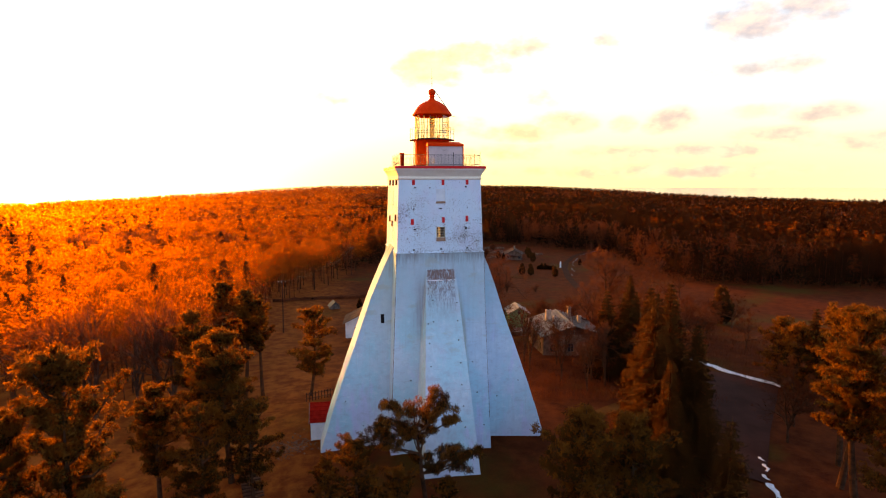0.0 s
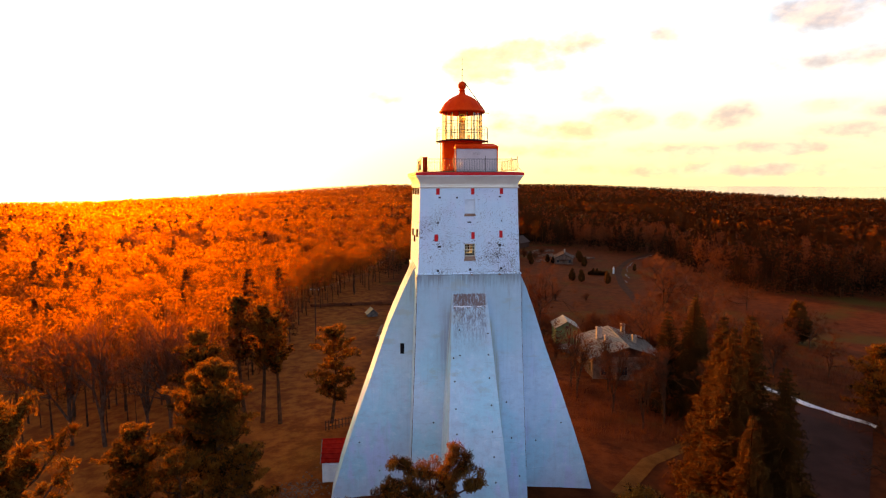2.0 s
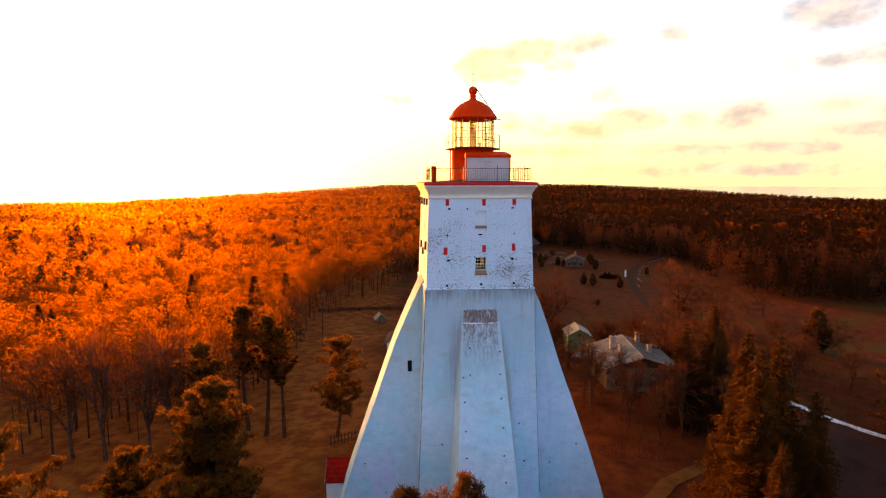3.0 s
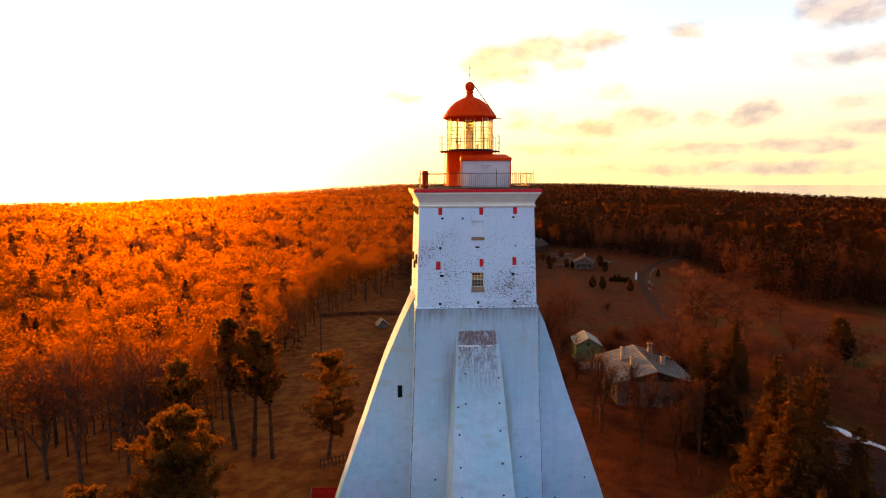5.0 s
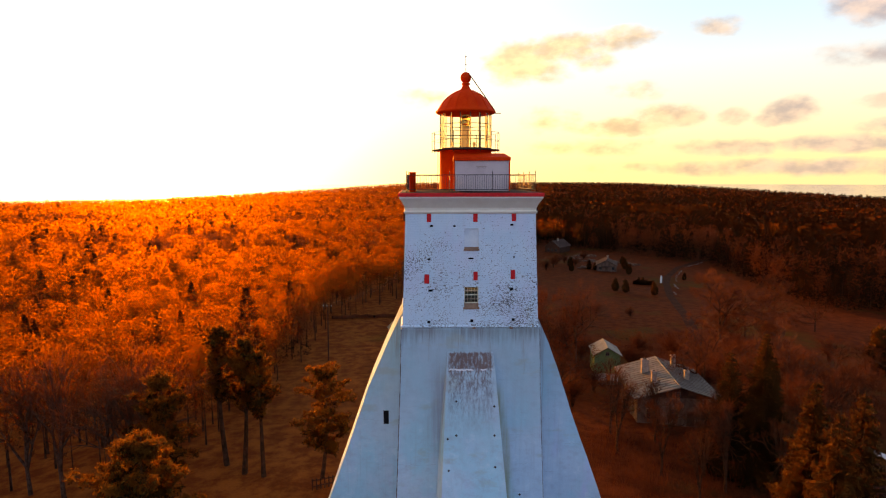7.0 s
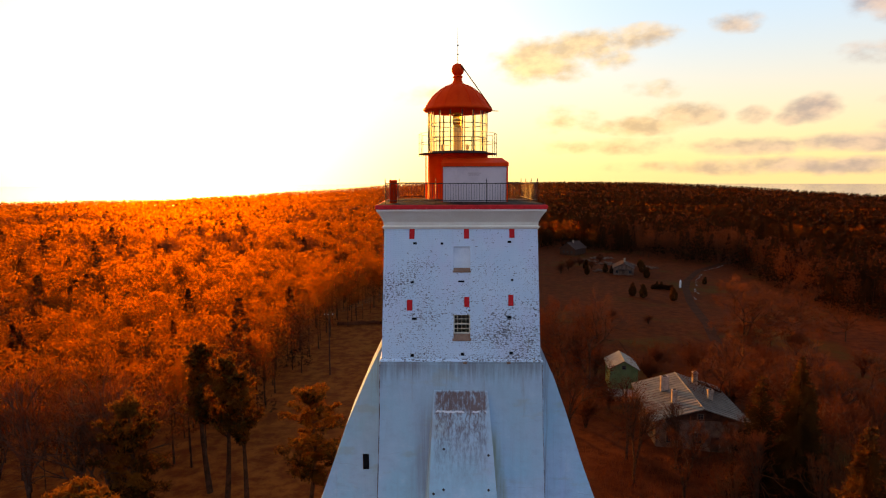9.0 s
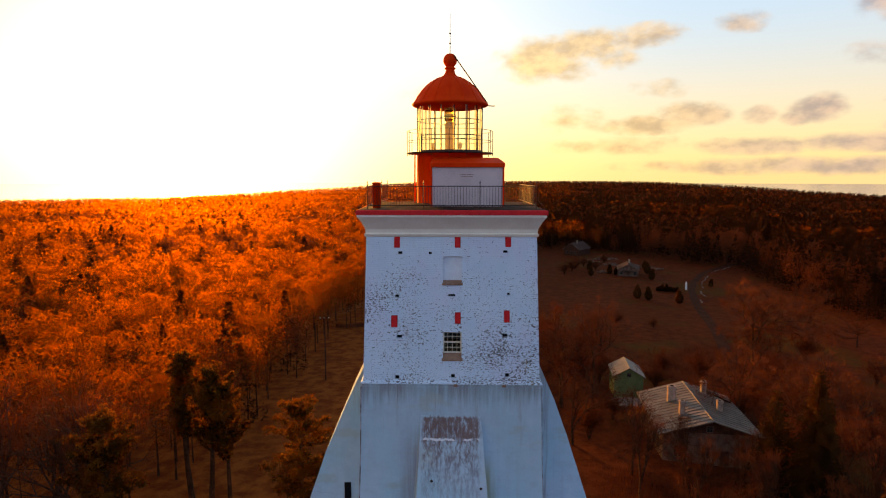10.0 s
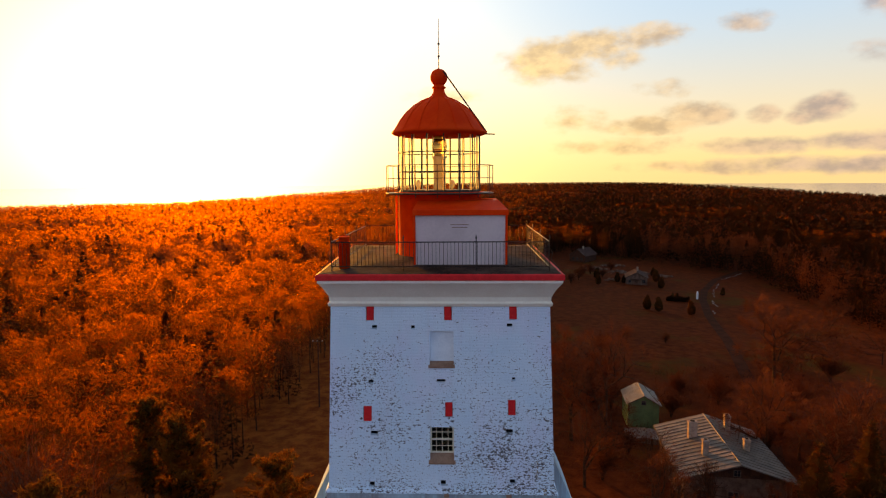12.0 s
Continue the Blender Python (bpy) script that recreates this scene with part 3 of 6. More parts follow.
def grid_wall(bm, us, zs, offset, thick, place):
    """A wall slab cut into cells: offset(i, j) is how far a cell lies back, None where it is open. place(u, z, d) gives the point."""
    nu, nz = len(us) - 1, len(zs) - 1
    off = [[offset(0.5 * (us[i] + us[i + 1]), 0.5 * (zs[j] + zs[j + 1])) for j in range(nz)] for i in range(nu)]

    def quad(*ps):
        bm.faces.new([bm.verts.new(place(*p)) for p in ps])

    for i in range(nu):
        for j in range(nz):
            d = off[i][j]
            if d is not None:
                for e in (d, thick):
                    quad((us[i], zs[j], e), (us[i + 1], zs[j], e), (us[i + 1], zs[j + 1], e), (us[i], zs[j + 1], e))
            for di, dj in ((1, 0), (0, 1)):
                if i + di < nu and j + dj < nz:
                    o = off[i + di][j + dj]
                    a, b = (thick if d is None else d), (thick if o is None else o)
                    if a != b:
                        if di:
                            quad((us[i + 1], zs[j], a), (us[i + 1], zs[j + 1], a), (us[i + 1], zs[j + 1], b), (us[i + 1], zs[j], b))
                        else:
                            quad((us[i], zs[j + 1], a), (us[i + 1], zs[j + 1], a), (us[i + 1], zs[j + 1], b), (us[i], zs[j + 1], b))
    bmesh.ops.remove_doubles(bm, verts=bm.verts, dist=0.0005)
    return bm


# ---- ground and sea ----
def land_reach(az):
    """How far the land goes at a bearing, in degrees from +y towards +x."""
    ks = (-180, -70, -28, -20, -11, -1, 13, 20, 26, 31, 36, 47, 75, 180)
    vs = (3200, 900, 930, 1180, 1800, 3200, 3400, 2700, 2050, 1500, 1180, 930, 900, 3200)
    return float(np.interp(az, ks, vs))


def far_rise(x, y):
    """A low ridge far inland."""
    r, az = np.hypot(x, y), np.degrees(np.arctan2(x, y))
    return 12.0 * np.clip((r - 1000) / 1700, 0, 1) * np.clip((az + 14) / 12, 0, 1) * np.clip((32 - az) / 14, 0, 1)


def ground_z(x, y):
    r = math.hypot(x, y)
    z = -0.8 - 9.0 * (1 - math.exp(-((r / 80.0) ** 1.2)))
    if r > 20:
        z += min(1, (r - 20) / 40) * 0.5 * noise.noise((x * 0.03, y * 0.03, 0.7))
    if r > 600:
        z += far_rise(x, y)
        reach = land_reach(math.degrees(math.atan2(x, y)))
        z -= 14 * min(1.0, max(0.0, (r - reach) / 80.0))
    return z


def make_ground():
    radii = [0] + [float(v) for v in np.concatenate([np.arange(3, 60, 3.0), np.arange(60, 240, 6.0), np.geomspace(240, 4900, 70)])]
    n = 220
    verts, faces = [(0, 0, ground_z(0, 0))], []
    for r in radii[1:]:
        for k in range(n):
            a = k * 2 * math.pi / n
            x, y = r * math.sin(a), r * math.cos(a)
            verts.append((x, y, ground_z(x, y) + 0.10 * noise.noise((x * 0.25, y * 0.25, 3.1)) * min(1, r / 30)))
    for k in range(n):
        faces.append((0, 1 + (k + 1) % n, 1 + k))
    for i in range(len(radii) - 2):
        a, b = 1 + i * n, 1 + (i + 1) * n
        for k in range(n):
            faces.append((a + k, a + (k + 1) % n, b + (k + 1) % n, b + k))
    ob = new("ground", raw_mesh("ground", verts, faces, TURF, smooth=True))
    tagged(ob, "brown winter grass and bare soil on a gentle hill", "ground", kind="structure")
    s = 4950
    ring = [(s * math.sin(k * math.pi / 48), s * math.cos(k * math.pi / 48), -13.0) for k in range(96)]
    sea = new("sea", raw_mesh("sea", ring, [tuple(range(95, -1, -1))], SEA))
    tagged(sea, "grey evening sea beyond the wooded shore", "water", kind="structure")


def strip(name, points, width, material, label, category, lift=0.04, kind="structure", wobble=0.0, thick=0.0):
    """A band along a line on the ground: a road, or a bank of snow."""
    rng = random.Random(name)
    pts = []
    for (ax, ay), (bx, by) in zip(points, points[1:]):
        k = max(2, int(math.hypot(bx - ax, by - ay) / 1.5))
        pts += [(ax + (bx - ax) * i / k, ay + (by - ay) * i / k) for i in range(k)]
    pts.append(points[-1])
    rows, m = [], 5
    for i, (x, y) in enumerate(pts):
        ax, ay = pts[max(0, i - 1)]
        bx, by = pts[min(len(pts) - 1, i + 1)]
        d = math.hypot(bx - ax, by - ay) or 1
        nx, ny = (by - ay) / d, -(bx - ax) / d
        w = width * (1 + wobble * rng.uniform(-1, 1)) / 2
        sh = wobble * rng.uniform(-0.5, 0.5)
        row = []
        for j in range(m):
            u = -1 + 2 * j / (m - 1)
            px, py = x + nx * (u * w + sh), y + ny * (u * w + sh)
            row.append((px, py, ground_z(px, py) + lift + thick * (1 - u * u) * rng.uniform(0.6, 1.2)))
        rows.append(row)
    verts = [p for row in rows for p in row]
    faces = [(i * m + j, i * m + j + 1, (i + 1) * m + j + 1, (i + 1) * m + j) for i in range(len(rows) - 1) for j in range(m - 1)]
    ob = new(name, raw_mesh(name, verts, faces, material, smooth=True))
    return tagged(ob, label, category, kind=kind)


make_ground()


# ---- the lighthouse ----
def body_half(z):
    return 4.27 - (z - 19.0) * 0.033


def side_turn(k, u, z, d):
    """A point of the k-th wall of the shaft: u along it, d into it. 0 is the front."""
    s = body_half(z)
    x, y = u * s / 4.27, -s + d
    for _ in range(k):
        x, y = -y, x
    return out_of_square(x, y, z)


def out_of_square(x, y, z):
    """The west side of the old shaft runs a little outwards to the rear."""
    return (x - 0.05 * (y + 4.2) * min(1.0, -x / 4.2) if x < 0 else x, y, z)


def skewed(bm):
    for v in bm.verts:
        v.co = Vector(out_of_square(*v.co))
    return bm


def cuts(lo, hi, holes, axis):
    vs = {lo, hi}
    for h in holes:
        c, w = h[axis], h[axis + 2]
        vs |= {round(c - w / 2, 4), round(c + w / 2, 4)}
    return sorted(vs)


def shaft_wall(k, holes, parent):
    """holes: centre u, centre z, width, height, depth (None: open)."""
    us, zs = cuts(-4.27, 4.27, holes, 0), cuts(19.0, 26.15, holes, 1)

    def offset(u, z):
        for cu, cz, w, h, d in holes:
            if abs(u - cu) < w / 2 and abs(z - cz) < h / 2:
                return d
        return 0.0

    bm = grid_wall(bmesh.new(), us, zs, offset, 1.1, lambda u, z, d: side_turn(k, u, z, d))
    return part("upper_wall", bm, LIMEWASH, parent, "white limewashed brick wall with flaking paint")


def wall_box(k, u, z, w, h, d0, d1, bevel=0.0):
    """A block on or in a shaft wall, between the depths d0 and d1."""
    bm = bmesh.new()
    pts = [side_turn(k, uu, zz, dd) for dd in (d0, d1) for uu, zz in ((u - w / 2, z - h / 2), (u + w / 2, z - h / 2), (u + w / 2, z + h / 2), (u - w / 2, z + h / 2))]
    vs = [bm.verts.new(p) for p in pts]
    for q in ((0, 1, 2, 3), (7, 6, 5, 4), (0, 4, 5, 1), (1, 5, 6, 2), (2, 6, 7, 3), (3, 7, 4, 0)):
        bm.faces.new([vs[i] for i in q])
    if bevel:
        bmesh.ops.bevel(bm, geom=bm.edges[:], offset=bevel, segments=1, affect="EDGES")
    return bm


def sash_window(k, u, z, w, h, parent):
    """A twelve-light sash set back in its opening, with a sloping sill."""
    e = 0.062
    bm = bmesh.new()
    for du, dz, ww, hh in ((-w / 2 + e / 2, 0, e, h), (w / 2 - e / 2, 0, e, h), (0, h / 2 - e / 2, w - 2 * e, e), (0, -h / 2 + e / 2, w - 2 * e, e), (0, 0.0, w - 2 * e, e)):
        b2 = wall_box(k, u + du, z + dz, ww, hh, 0.16, 0.24)
        me = bpy.data.meshes.new("t")
        b2.to_mesh(me)
        b2.free()
        bm.from_mesh(me)
        bpy.data.meshes.remove(me)
    frame_ob = part("window_frame", bm, FRAME, parent, "cream painted sash frame")
    for i in range(1, 4):
        part("glazing_bar", wall_box(k, u - w / 2 + i * w / 4, z, 0.022, h - 2 * e, 0.18, 0.22), FRAME, frame_ob)
    for dz in (-h / 4, h / 4):
        part("glazing_bar", wall_box(k, u, z + dz, w - 2 * e, 0.020, 0.182, 0.218), FRAME, frame_ob)
    for i in range(4):
        for j in range(4):
            cw, ch = w / 4 - 0.03, h / 4 - 0.04
            p = part("pane", wall_box(k, u - w / 2 + (i + 0.5) * w / 4, z - h / 2 + (j + 0.5) * h / 4, cw, ch, 0.196, 0.202), PANE, frame_ob)
            p.visible_shadow = False
    return frame_ob


def sloped_sill(k, u, z0, z1, w, parent, back=0.16):
    bm = bmesh.new()
    prof = ((-0.06, z0), (-0.06, z0 + 0.05), (back, z1), (back, z0))
    ends = []
    for uu in (u - w / 2, u + w / 2):
        ends.append([bm.verts.new(side_turn(k, uu, z, d)) for d, z in prof])
    for i in range(4):
        bm.faces.new((ends[0][i], ends[0][(i + 1) % 4], ends[1][(i + 1) % 4], ends[1][i]))
    bm.faces.new(ends[0])
    bm.faces.new(ends[1][::-1])
    return part("window_sill", bm, SILL, parent, "weathered stone sill")


def shutter(k, u, z, w, h, parent, material=None):
    board = part("shutter", wall_box(k, u, z, w, h, 0.02, 0.07, 0.006), material or SHUTTER, parent, "red painted loophole shutter")
    for dz in (-h * 0.28, h * 0.28):
        part("batten", wall_box(k, u, z + dz, w * 0.86, 0.045, 0.004, 0.03), material or SHUTTER, board)
    return board


def buttress(name, profile, near, far, parent, turn, spread=(0.0, 0.0), lean=0.0, skew=0.0):
    """A sloping buttress: profile of (reach, z); near and far: half widths at its top and foot, spread: how much wider it is at the wall."""
    bm = bmesh.new()
    rows = []
    z_top, z_foot = profile[0][1], profile[-1][1]
    fine = []
    for (ra, za), (rb, zb) in zip(profile, profile[1:]):
        for i in range(6):
            fine.append((ra + (rb - ra) * i / 6, za + (zb - za) * i / 6))
    fine.append(profile[-1])
    for i, (r, z) in enumerate(fine):
        f = (z_top - z) / (z_top - z_foot)
        w = near + (far - near) * f
        j = 0.035 * noise.noise((z * 0.6, turn * 3.7, 0.0))
        c = lean * f
        rows.append([bm.verts.new(p) for p in ((c - w - spread[0], -2.0, z), (c - w + j, -r + j - skew, z), (c + w + j, -r - j, z), (c + w + spread[1], -2.0, z))])
    for lo, hi in zip(rows, rows[1:]):
        for a in range(3):
            bm.faces.new((lo[a], lo[a + 1], hi[a + 1], hi[a]))
        bm.faces.new((lo[3], lo[0], hi[0], hi[3]))
    bm.faces.new(rows[0])
    bm.faces.new(rows[-1][::-1])
    bmesh.ops.rotate(bm, verts=bm.verts, matrix=Matrix.Rotation(radians(turn), 3, "Z"))
    return part(name, bm, PLASTER, parent, "whitewashed plastered buttress with rain stains")


def railing_run(parent, a, b, z, height, gap, posts=3):
    """A straight run of iron railing between two points of the deck."""
    a, b = Vector((*a, z)), Vector((*b, z))
    d = b - a
    for dz in (0.12, height):
        part("rail", bar(bmesh.new(), a + Vector((0, 0, dz)), b + Vector((0, 0, dz)), 0.022), IRON, parent)
    n = int(d.length / gap)
    me = bpy.data.meshes.new("baluster")
    bm = bar(bmesh.new(), (0, 0, 0.12), (0, 0, height), 0.011, sides=4)
    bm.to_mesh(me)
    bm.free()
    me.materials.append(IRON)
    for i in range(1, n):
        piece("baluster", me, parent, Matrix.Translation(a + d * (i / n)))
    for i in range(posts + 1):
        p = a + d * (i / posts)
        q = part("post", bar(bmesh.new(), p - Vector((0, 0, 0.12)), p + Vector((0, 0, height + 0.10)), 0.019), IRON, parent)
        part("finial", lathe(bmesh.new(), [(0.0 + 0.01, p.z + height + 0.10), (0.032, p.z + height + 0.14), (0.022, p.z + height + 0.19), (0.008, p.z + height + 0.26)], 8, p.x, p.y), IRON, q)


FRONT_SHUTTERS = [(-2.72, 25.87, 0.31, 0.54), (0.315, 25.88, 0.31, 0.54), (2.84, 25.90, 0.31, 0.50), (-2.80, 22.06, 0.33, 0.60), (0.325, 22.24, 0.30, 0.57), (2.73, 22.33, 0.30, 0.60)]
PUTLOGS = [(-2.62, 19.32, 0.20, 0.20), (0.09, 19.39, 0.19, 0.22), (2.71, 19.46, 0.21, 0.21), (-2.55, 25.37, 0.21, 0.14), (-1.05, 25.36, 0.15, 0.13), (2.70, 25.44, 0.22, 0.13), (-2.68, 23.29, 0.20, 0.13), (0.03, 23.34, 0.34, 0.12), (2.82, 23.42, 0.13, 0.13), (-2.54, 21.32, 0.28, 0.17), (2.63, 21.41, 0.26, 0.18)]
SIDE_SHUTTERS = [(-2.0, 25.85, 0.32, 0.6), (0.6, 25.85, 0.32, 0.6), (3.1, 25.9, 0.32, 0.6), (-1.5, 22.1, 0.32, 0.66), (0.5, 21.7, 0.32, 0.6), (3.0, 22.4, 0.32, 0.7)]


def make_lighthouse():
    tower = empty("lighthouse")
    tagged(tower, "white buttressed brick lighthouse with a red-domed lantern room", "lighthouse")
    # shaft
    window_z, window_h = 21.03, 1.06
    front = [(u, z, w, h, 0.12) for u, z, w, h in FRONT_SHUTTERS] + [(u, z, w, h, 0.35) for u, z, w, h in PUTLOGS]
    front += [(0.055, 20.855, 0.91, 1.41, None), (0.06, 24.53, 0.93, 1.38, 0.24)]
    wall = shaft_wall(0, front, tower)
    for u, z, w, h in FRONT_SHUTTERS:
        shutter(0, u, z, w - 0.03, h - 0.03, wall)
    for u, z, w, h in PUTLOGS:
        part("putlog_hole", wall_box(0, u, z, w - 0.004, h - 0.004, 0.16, 0.30), DARK, wall)
    sash_window(0, 0.055, window_z, 0.91, window_h, wall)
    sloped_sill(0, 0.055, 20.15, 20.50, 1.02, wall)
    part("niche_panel", wall_box(0, 0.06, 24.61, 0.926, 1.21, 0.16, 0.236), NICHE, wall, "smooth limewashed blocked-up window")
    sloped_sill(0, 0.06, 23.84, 24.05, 1.02, wall, 0.158)
    for u in (0.22, 2.55):
        part("drain_spout", wall_box(0, u, 18.99, 0.20, 0.11, -0.22, 0.10, 0.02), SILL, wall, "short brown stone drain spout")
    back = shaft_wall(2, [(-0.5, 20.6, 1.3, 1.5, None)], tower)
    sash_window(2, -0.5, 20.6, 1.3, 1.5, back)
    for k in (1, 3):
        holes = [(u if k == 3 else -u, z, w, h, 0.12) for u, z, w, h in SIDE_SHUTTERS] + [(0.7, 24.3, 0.35, 1.9, 0.15), (0.4, 20.6, 0.35, 1.1, 0.2)]
        side = shaft_wall(k, holes, tower)
        for u, z, w, h in SIDE_SHUTTERS:
            part("shutter", wall_box(k, u if k == 3 else -u, z, w - 0.03, h - 0.03, -0.13, 0.10), BROWN, side, "dark boarded loophole shutter")
        part("slit_window", wall_box(k, 0.4, 20.6, 0.34, 1.09, 0.15, 0.19), DARK, side)
    part("floor_slab", box(bmesh.new(), -3.3, 3.3, -3.3, 3.3, 18.9, 19.1), WOOD, tower)
    part("ceiling_slab", box(bmesh.new(), -3.3, 3.3, -3.3, 3.3, 25.6, 25.8), WOOD, tower)
    # foot of the shaft and buttresses
    bm = square_rings(bmesh.new(), [(5.25, 4.75, -3.5), (5.02, 4.50, 2.0), (4.72, 4.36, 9.0), (4.45, 4.30, 15.5), (4.37, 4.36, 18.85), (4.30, 4.30, 19.02)])
    bmesh.ops.subdivide_edges(bm, edges=bm.edges[:], cuts=5, use_grid_fill=True)
    for v in bm.verts:
        v.co += Vector((v.co.x, v.co.y, 0)).normalized() * 0.03 * noise.noise(v.co * 0.7) if v.co.z < 18.7 else Vector((0, 0, 0.012 * noise.noise(v.co * 2)))
    skewed(bm)
    lower = part("lower_wall", bm, PLASTER, tower, "whitewashed plaster wall with dark streaks")
    # added corner strips, drawing the shaded reveal as a dark worn line
    for sx, thick in ((-1, 1.0), (1, 0.62)):
        bm = bmesh.new()
        edge = [Vector(out_of_square(sx * hx, -hy, z)) for hx, hy, z in ((5.02, 4.50, 2.0), (4.72, 4.36, 9.0), (4.45, 4.30, 15.5), (4.37, 4.36, 18.85))]
        limb(bm, [edge[0].lerp(edge[1], i / 6) for i in range(6)] + [edge[1].lerp(edge[2], i / 6) for i in range(6)] + [edge[2].lerp(edge[3], i / 3) for i in range(4)], 0.036 * thick, 0.026 * thick, 5)
        part("shade_arris", bm, REVEAL_EDGE, lower, "worn brown corner strip with the shade of the reveal in its colour")
    buttress("front_buttress", [(4.34, 17.42), (4.62, 16.4), (5.25, 14.2), (5.85, 11.9), (7.15, 7.3), (8.3, 3.0), (9.75, -3.0)], 1.46, 2.75, tower, 0, (0.55, 0.04), 0.35)
    right = [(4.2, 19.6), (4.7, 18.95), (5.45, 17.2), (6.2, 15.1), (7.3, 11.7), (8.5, 8.4), (9.7, 5.0), (10.85, 1.5), (12.2, -3.2)]
    left = [(4.2, 19.7), (4.6, 19.1), (5.5, 17.2), (6.75, 14.3), (7.6, 11.9), (8.5, 9.3), (9.6, 6.2), (11.0, 2.0), (12.6, -3.2)]
    rb = buttress("side_buttress", right, 1.75, 1.95, tower, 90)
    lb = buttress("side_buttress", left, 1.75, 1.95, tower, -90, skew=0.16)
    fb = [o for o in tower.children if o.name == "front_buttress"][0]
    buttress("rear_buttress", [(4.3, 18.4), (6.2, 14.0), (8.0, 8.0), (11.0, -3.2)], 1.6, 2.2, tower, 180)
    # drip course where the shaft begins
    part("drip_course", skewed(square_rings(bmesh.new(), [(4.33, 4.33, 19.0), (4.40, 4.40, 19.03), (4.38, 4.38, 19.09), (4.28, 4.28, 19.15)])), LIMEWASH, tower, "thin plastered ledge")
    # slit in the western buttress
    slit = part("slit_window", box(bmesh.new(), -5.76, -5.44, -1.86, -1.5, 11.62, 12.55), DARK, lb, "narrow dark slit")
    part("frame", box(bmesh.new(), -5.79, -5.76, -1.875, -1.7, 11.6, 12.57), BROWN, slit)
    # tie plates
    plate = bpy.data.meshes.new("tie_plate")
    bm = box(bmesh.new(), -0.06, 0.06, -0.025, 0.02, -0.06, 0.06, 0.008)
    bmesh.ops.rotate(bm, verts=bm.verts, matrix=Matrix.Rotation(radians(45), 3, "Y"))
    bm.to_mesh(plate)
    bm.free()
    plate.materials.append(IRON)
    reach = [(4.34, 17.42), (4.62, 16.4), (5.25, 14.2), (5.85, 11.9), (7.15, 7.3), (8.3, 3.0), (9.75, -3.0)]
    for x, z in ((-0.91, 14.5), (1.45, 14.2), (-1.45, 12.3), (-0.92, 12.5), (1.44, 12.5), (-1.4, 10.5), (1.45, 10.7), (-1.36, 8.4), (1.54, 8.6), (-1.34, 6.5), (1.55, 6.6), (1.62, 4.7), (1.68, 2.8)):
        r = float(np.interp(-z, [-p[1] for p in reach], [p[0] for p in reach]))
        piece("tie_plate", plate, fb, pose(x, -r, z, -15))
    for x, z in ((8.78, 4.8), (6.45, 3.2), (6.99, 1.3), (8.27, 1.2), (9.64, 1.2)):
        piece("tie_plate", plate, rb, pose(x, -1.88, z))
    for x, z in ((-9.5, 3.6), (-7.75, 0.9)):
        piece("tie_plate", plate, lb, pose(x, -1.9, z))
    for x, z, y in ((3.23, 7.9, -4.42), (3.7, 4.7, -4.47), (4.43, 1.25, -4.56), (-3.04, 6.3, -4.44)):
        piece("tie_plate", plate, lower, pose(x, y, z))
    # cornice and deck
    prof = [(4.03, 4.03, 26.13), (4.10, 4.10, 26.16), (4.13, 4.15, 26.27), (4.06, 4.07, 26.33), (4.07, 4.11, 26.50), (4.13, 4.22, 26.65), (4.24, 4.40, 26.88), (4.36, 4.56, 27.06), (4.40, 4.62, 27.10), (4.40, 4.62, 27.20)]
    part("cornice", skewed(square_rings(bmesh.new(), prof)), CORNICE, tower, "pale flared cornice under the deck")
    part("deck_edge", skewed(square_rings(bmesh.new(), [(4.43, 4.66, 27.204), (4.45, 4.68, 27.22), (4.45, 4.68, 27.40), (4.36, 4.58, 27.43)])), SHUTTER, tower, "red painted metal edging")
    part("deck", skewed(square_rings(bmesh.new(), [(4.35, 4.57, 27.42), (4.33, 4.55, 27.44), (1.2, 1.2, 27.62)])), DECK, tower, "worn dark roofing of the deck")
    rail = part("railing", bar(bmesh.new(), (-3.95, -4.05, 27.45), (-3.95, -4.05, 28.6), 0.03), IRON, tower, "black iron railing")
    cs = [(-3.95, -4.05), (3.98, -4.05), (3.98, 3.6), (-3.95, 3.6)]
    for (a, b), gap in zip(zip(cs, cs[1:] + cs[:1]), (0.135, 0.30, 0.20, 0.30)):
        railing_run(rail, a, b, 27.50, 1.02, gap)
    for sx, x in ((-1, -3.95), (1, 3.98)):
        for y in (-4.05, 3.6):
            bm = bmesh.new()
            pts = [Vector((x + sx * (0.05 + 0.34 * (1 - t) ** 2 + 0.05 * math.sin(t * 9)), y, 27.46 + 0.75 * t)) for t in [i / 10 for i in range(11)]]
            for p, q in zip(pts, pts[1:]):
                bar(bm, p, q, 0.016, sides=5)
            part("scroll_brace", bm, IRON, rail)
    # vent pipe on the deck
    part("vent_pipe", lathe(bmesh.new(), [(0.20, 27.43), (0.20, 28.62), (0.225, 28.63), (0.225, 28.69), (0.17, 28.70), (0.16, 28.60)], 20, -3.6, -3.45), RED, tower, "red round vent pipe", True)
    # annex of the lantern room
    annex = part("annex_wall", box(bmesh.new(), -0.96, 2.48, -2.92, 0.6, 27.40, 29.42, 0.02), ANNEX, tower, "pale stair annex wall")
    bm = bmesh.new()
    ring0 = [bm.verts.new(p) for p in ((-1.05, -3.02, 29.424), (2.58, -3.02, 29.424), (2.58, 0.7, 29.424), (-1.05, 0.7, 29.424))]
    ring1 = [bm.verts.new(p) for p in ((-1.05, -3.02, 29.62), (2.58, -3.02, 29.62), (2.58, 0.7, 29.62), (-1.05, 0.7, 29.62))]
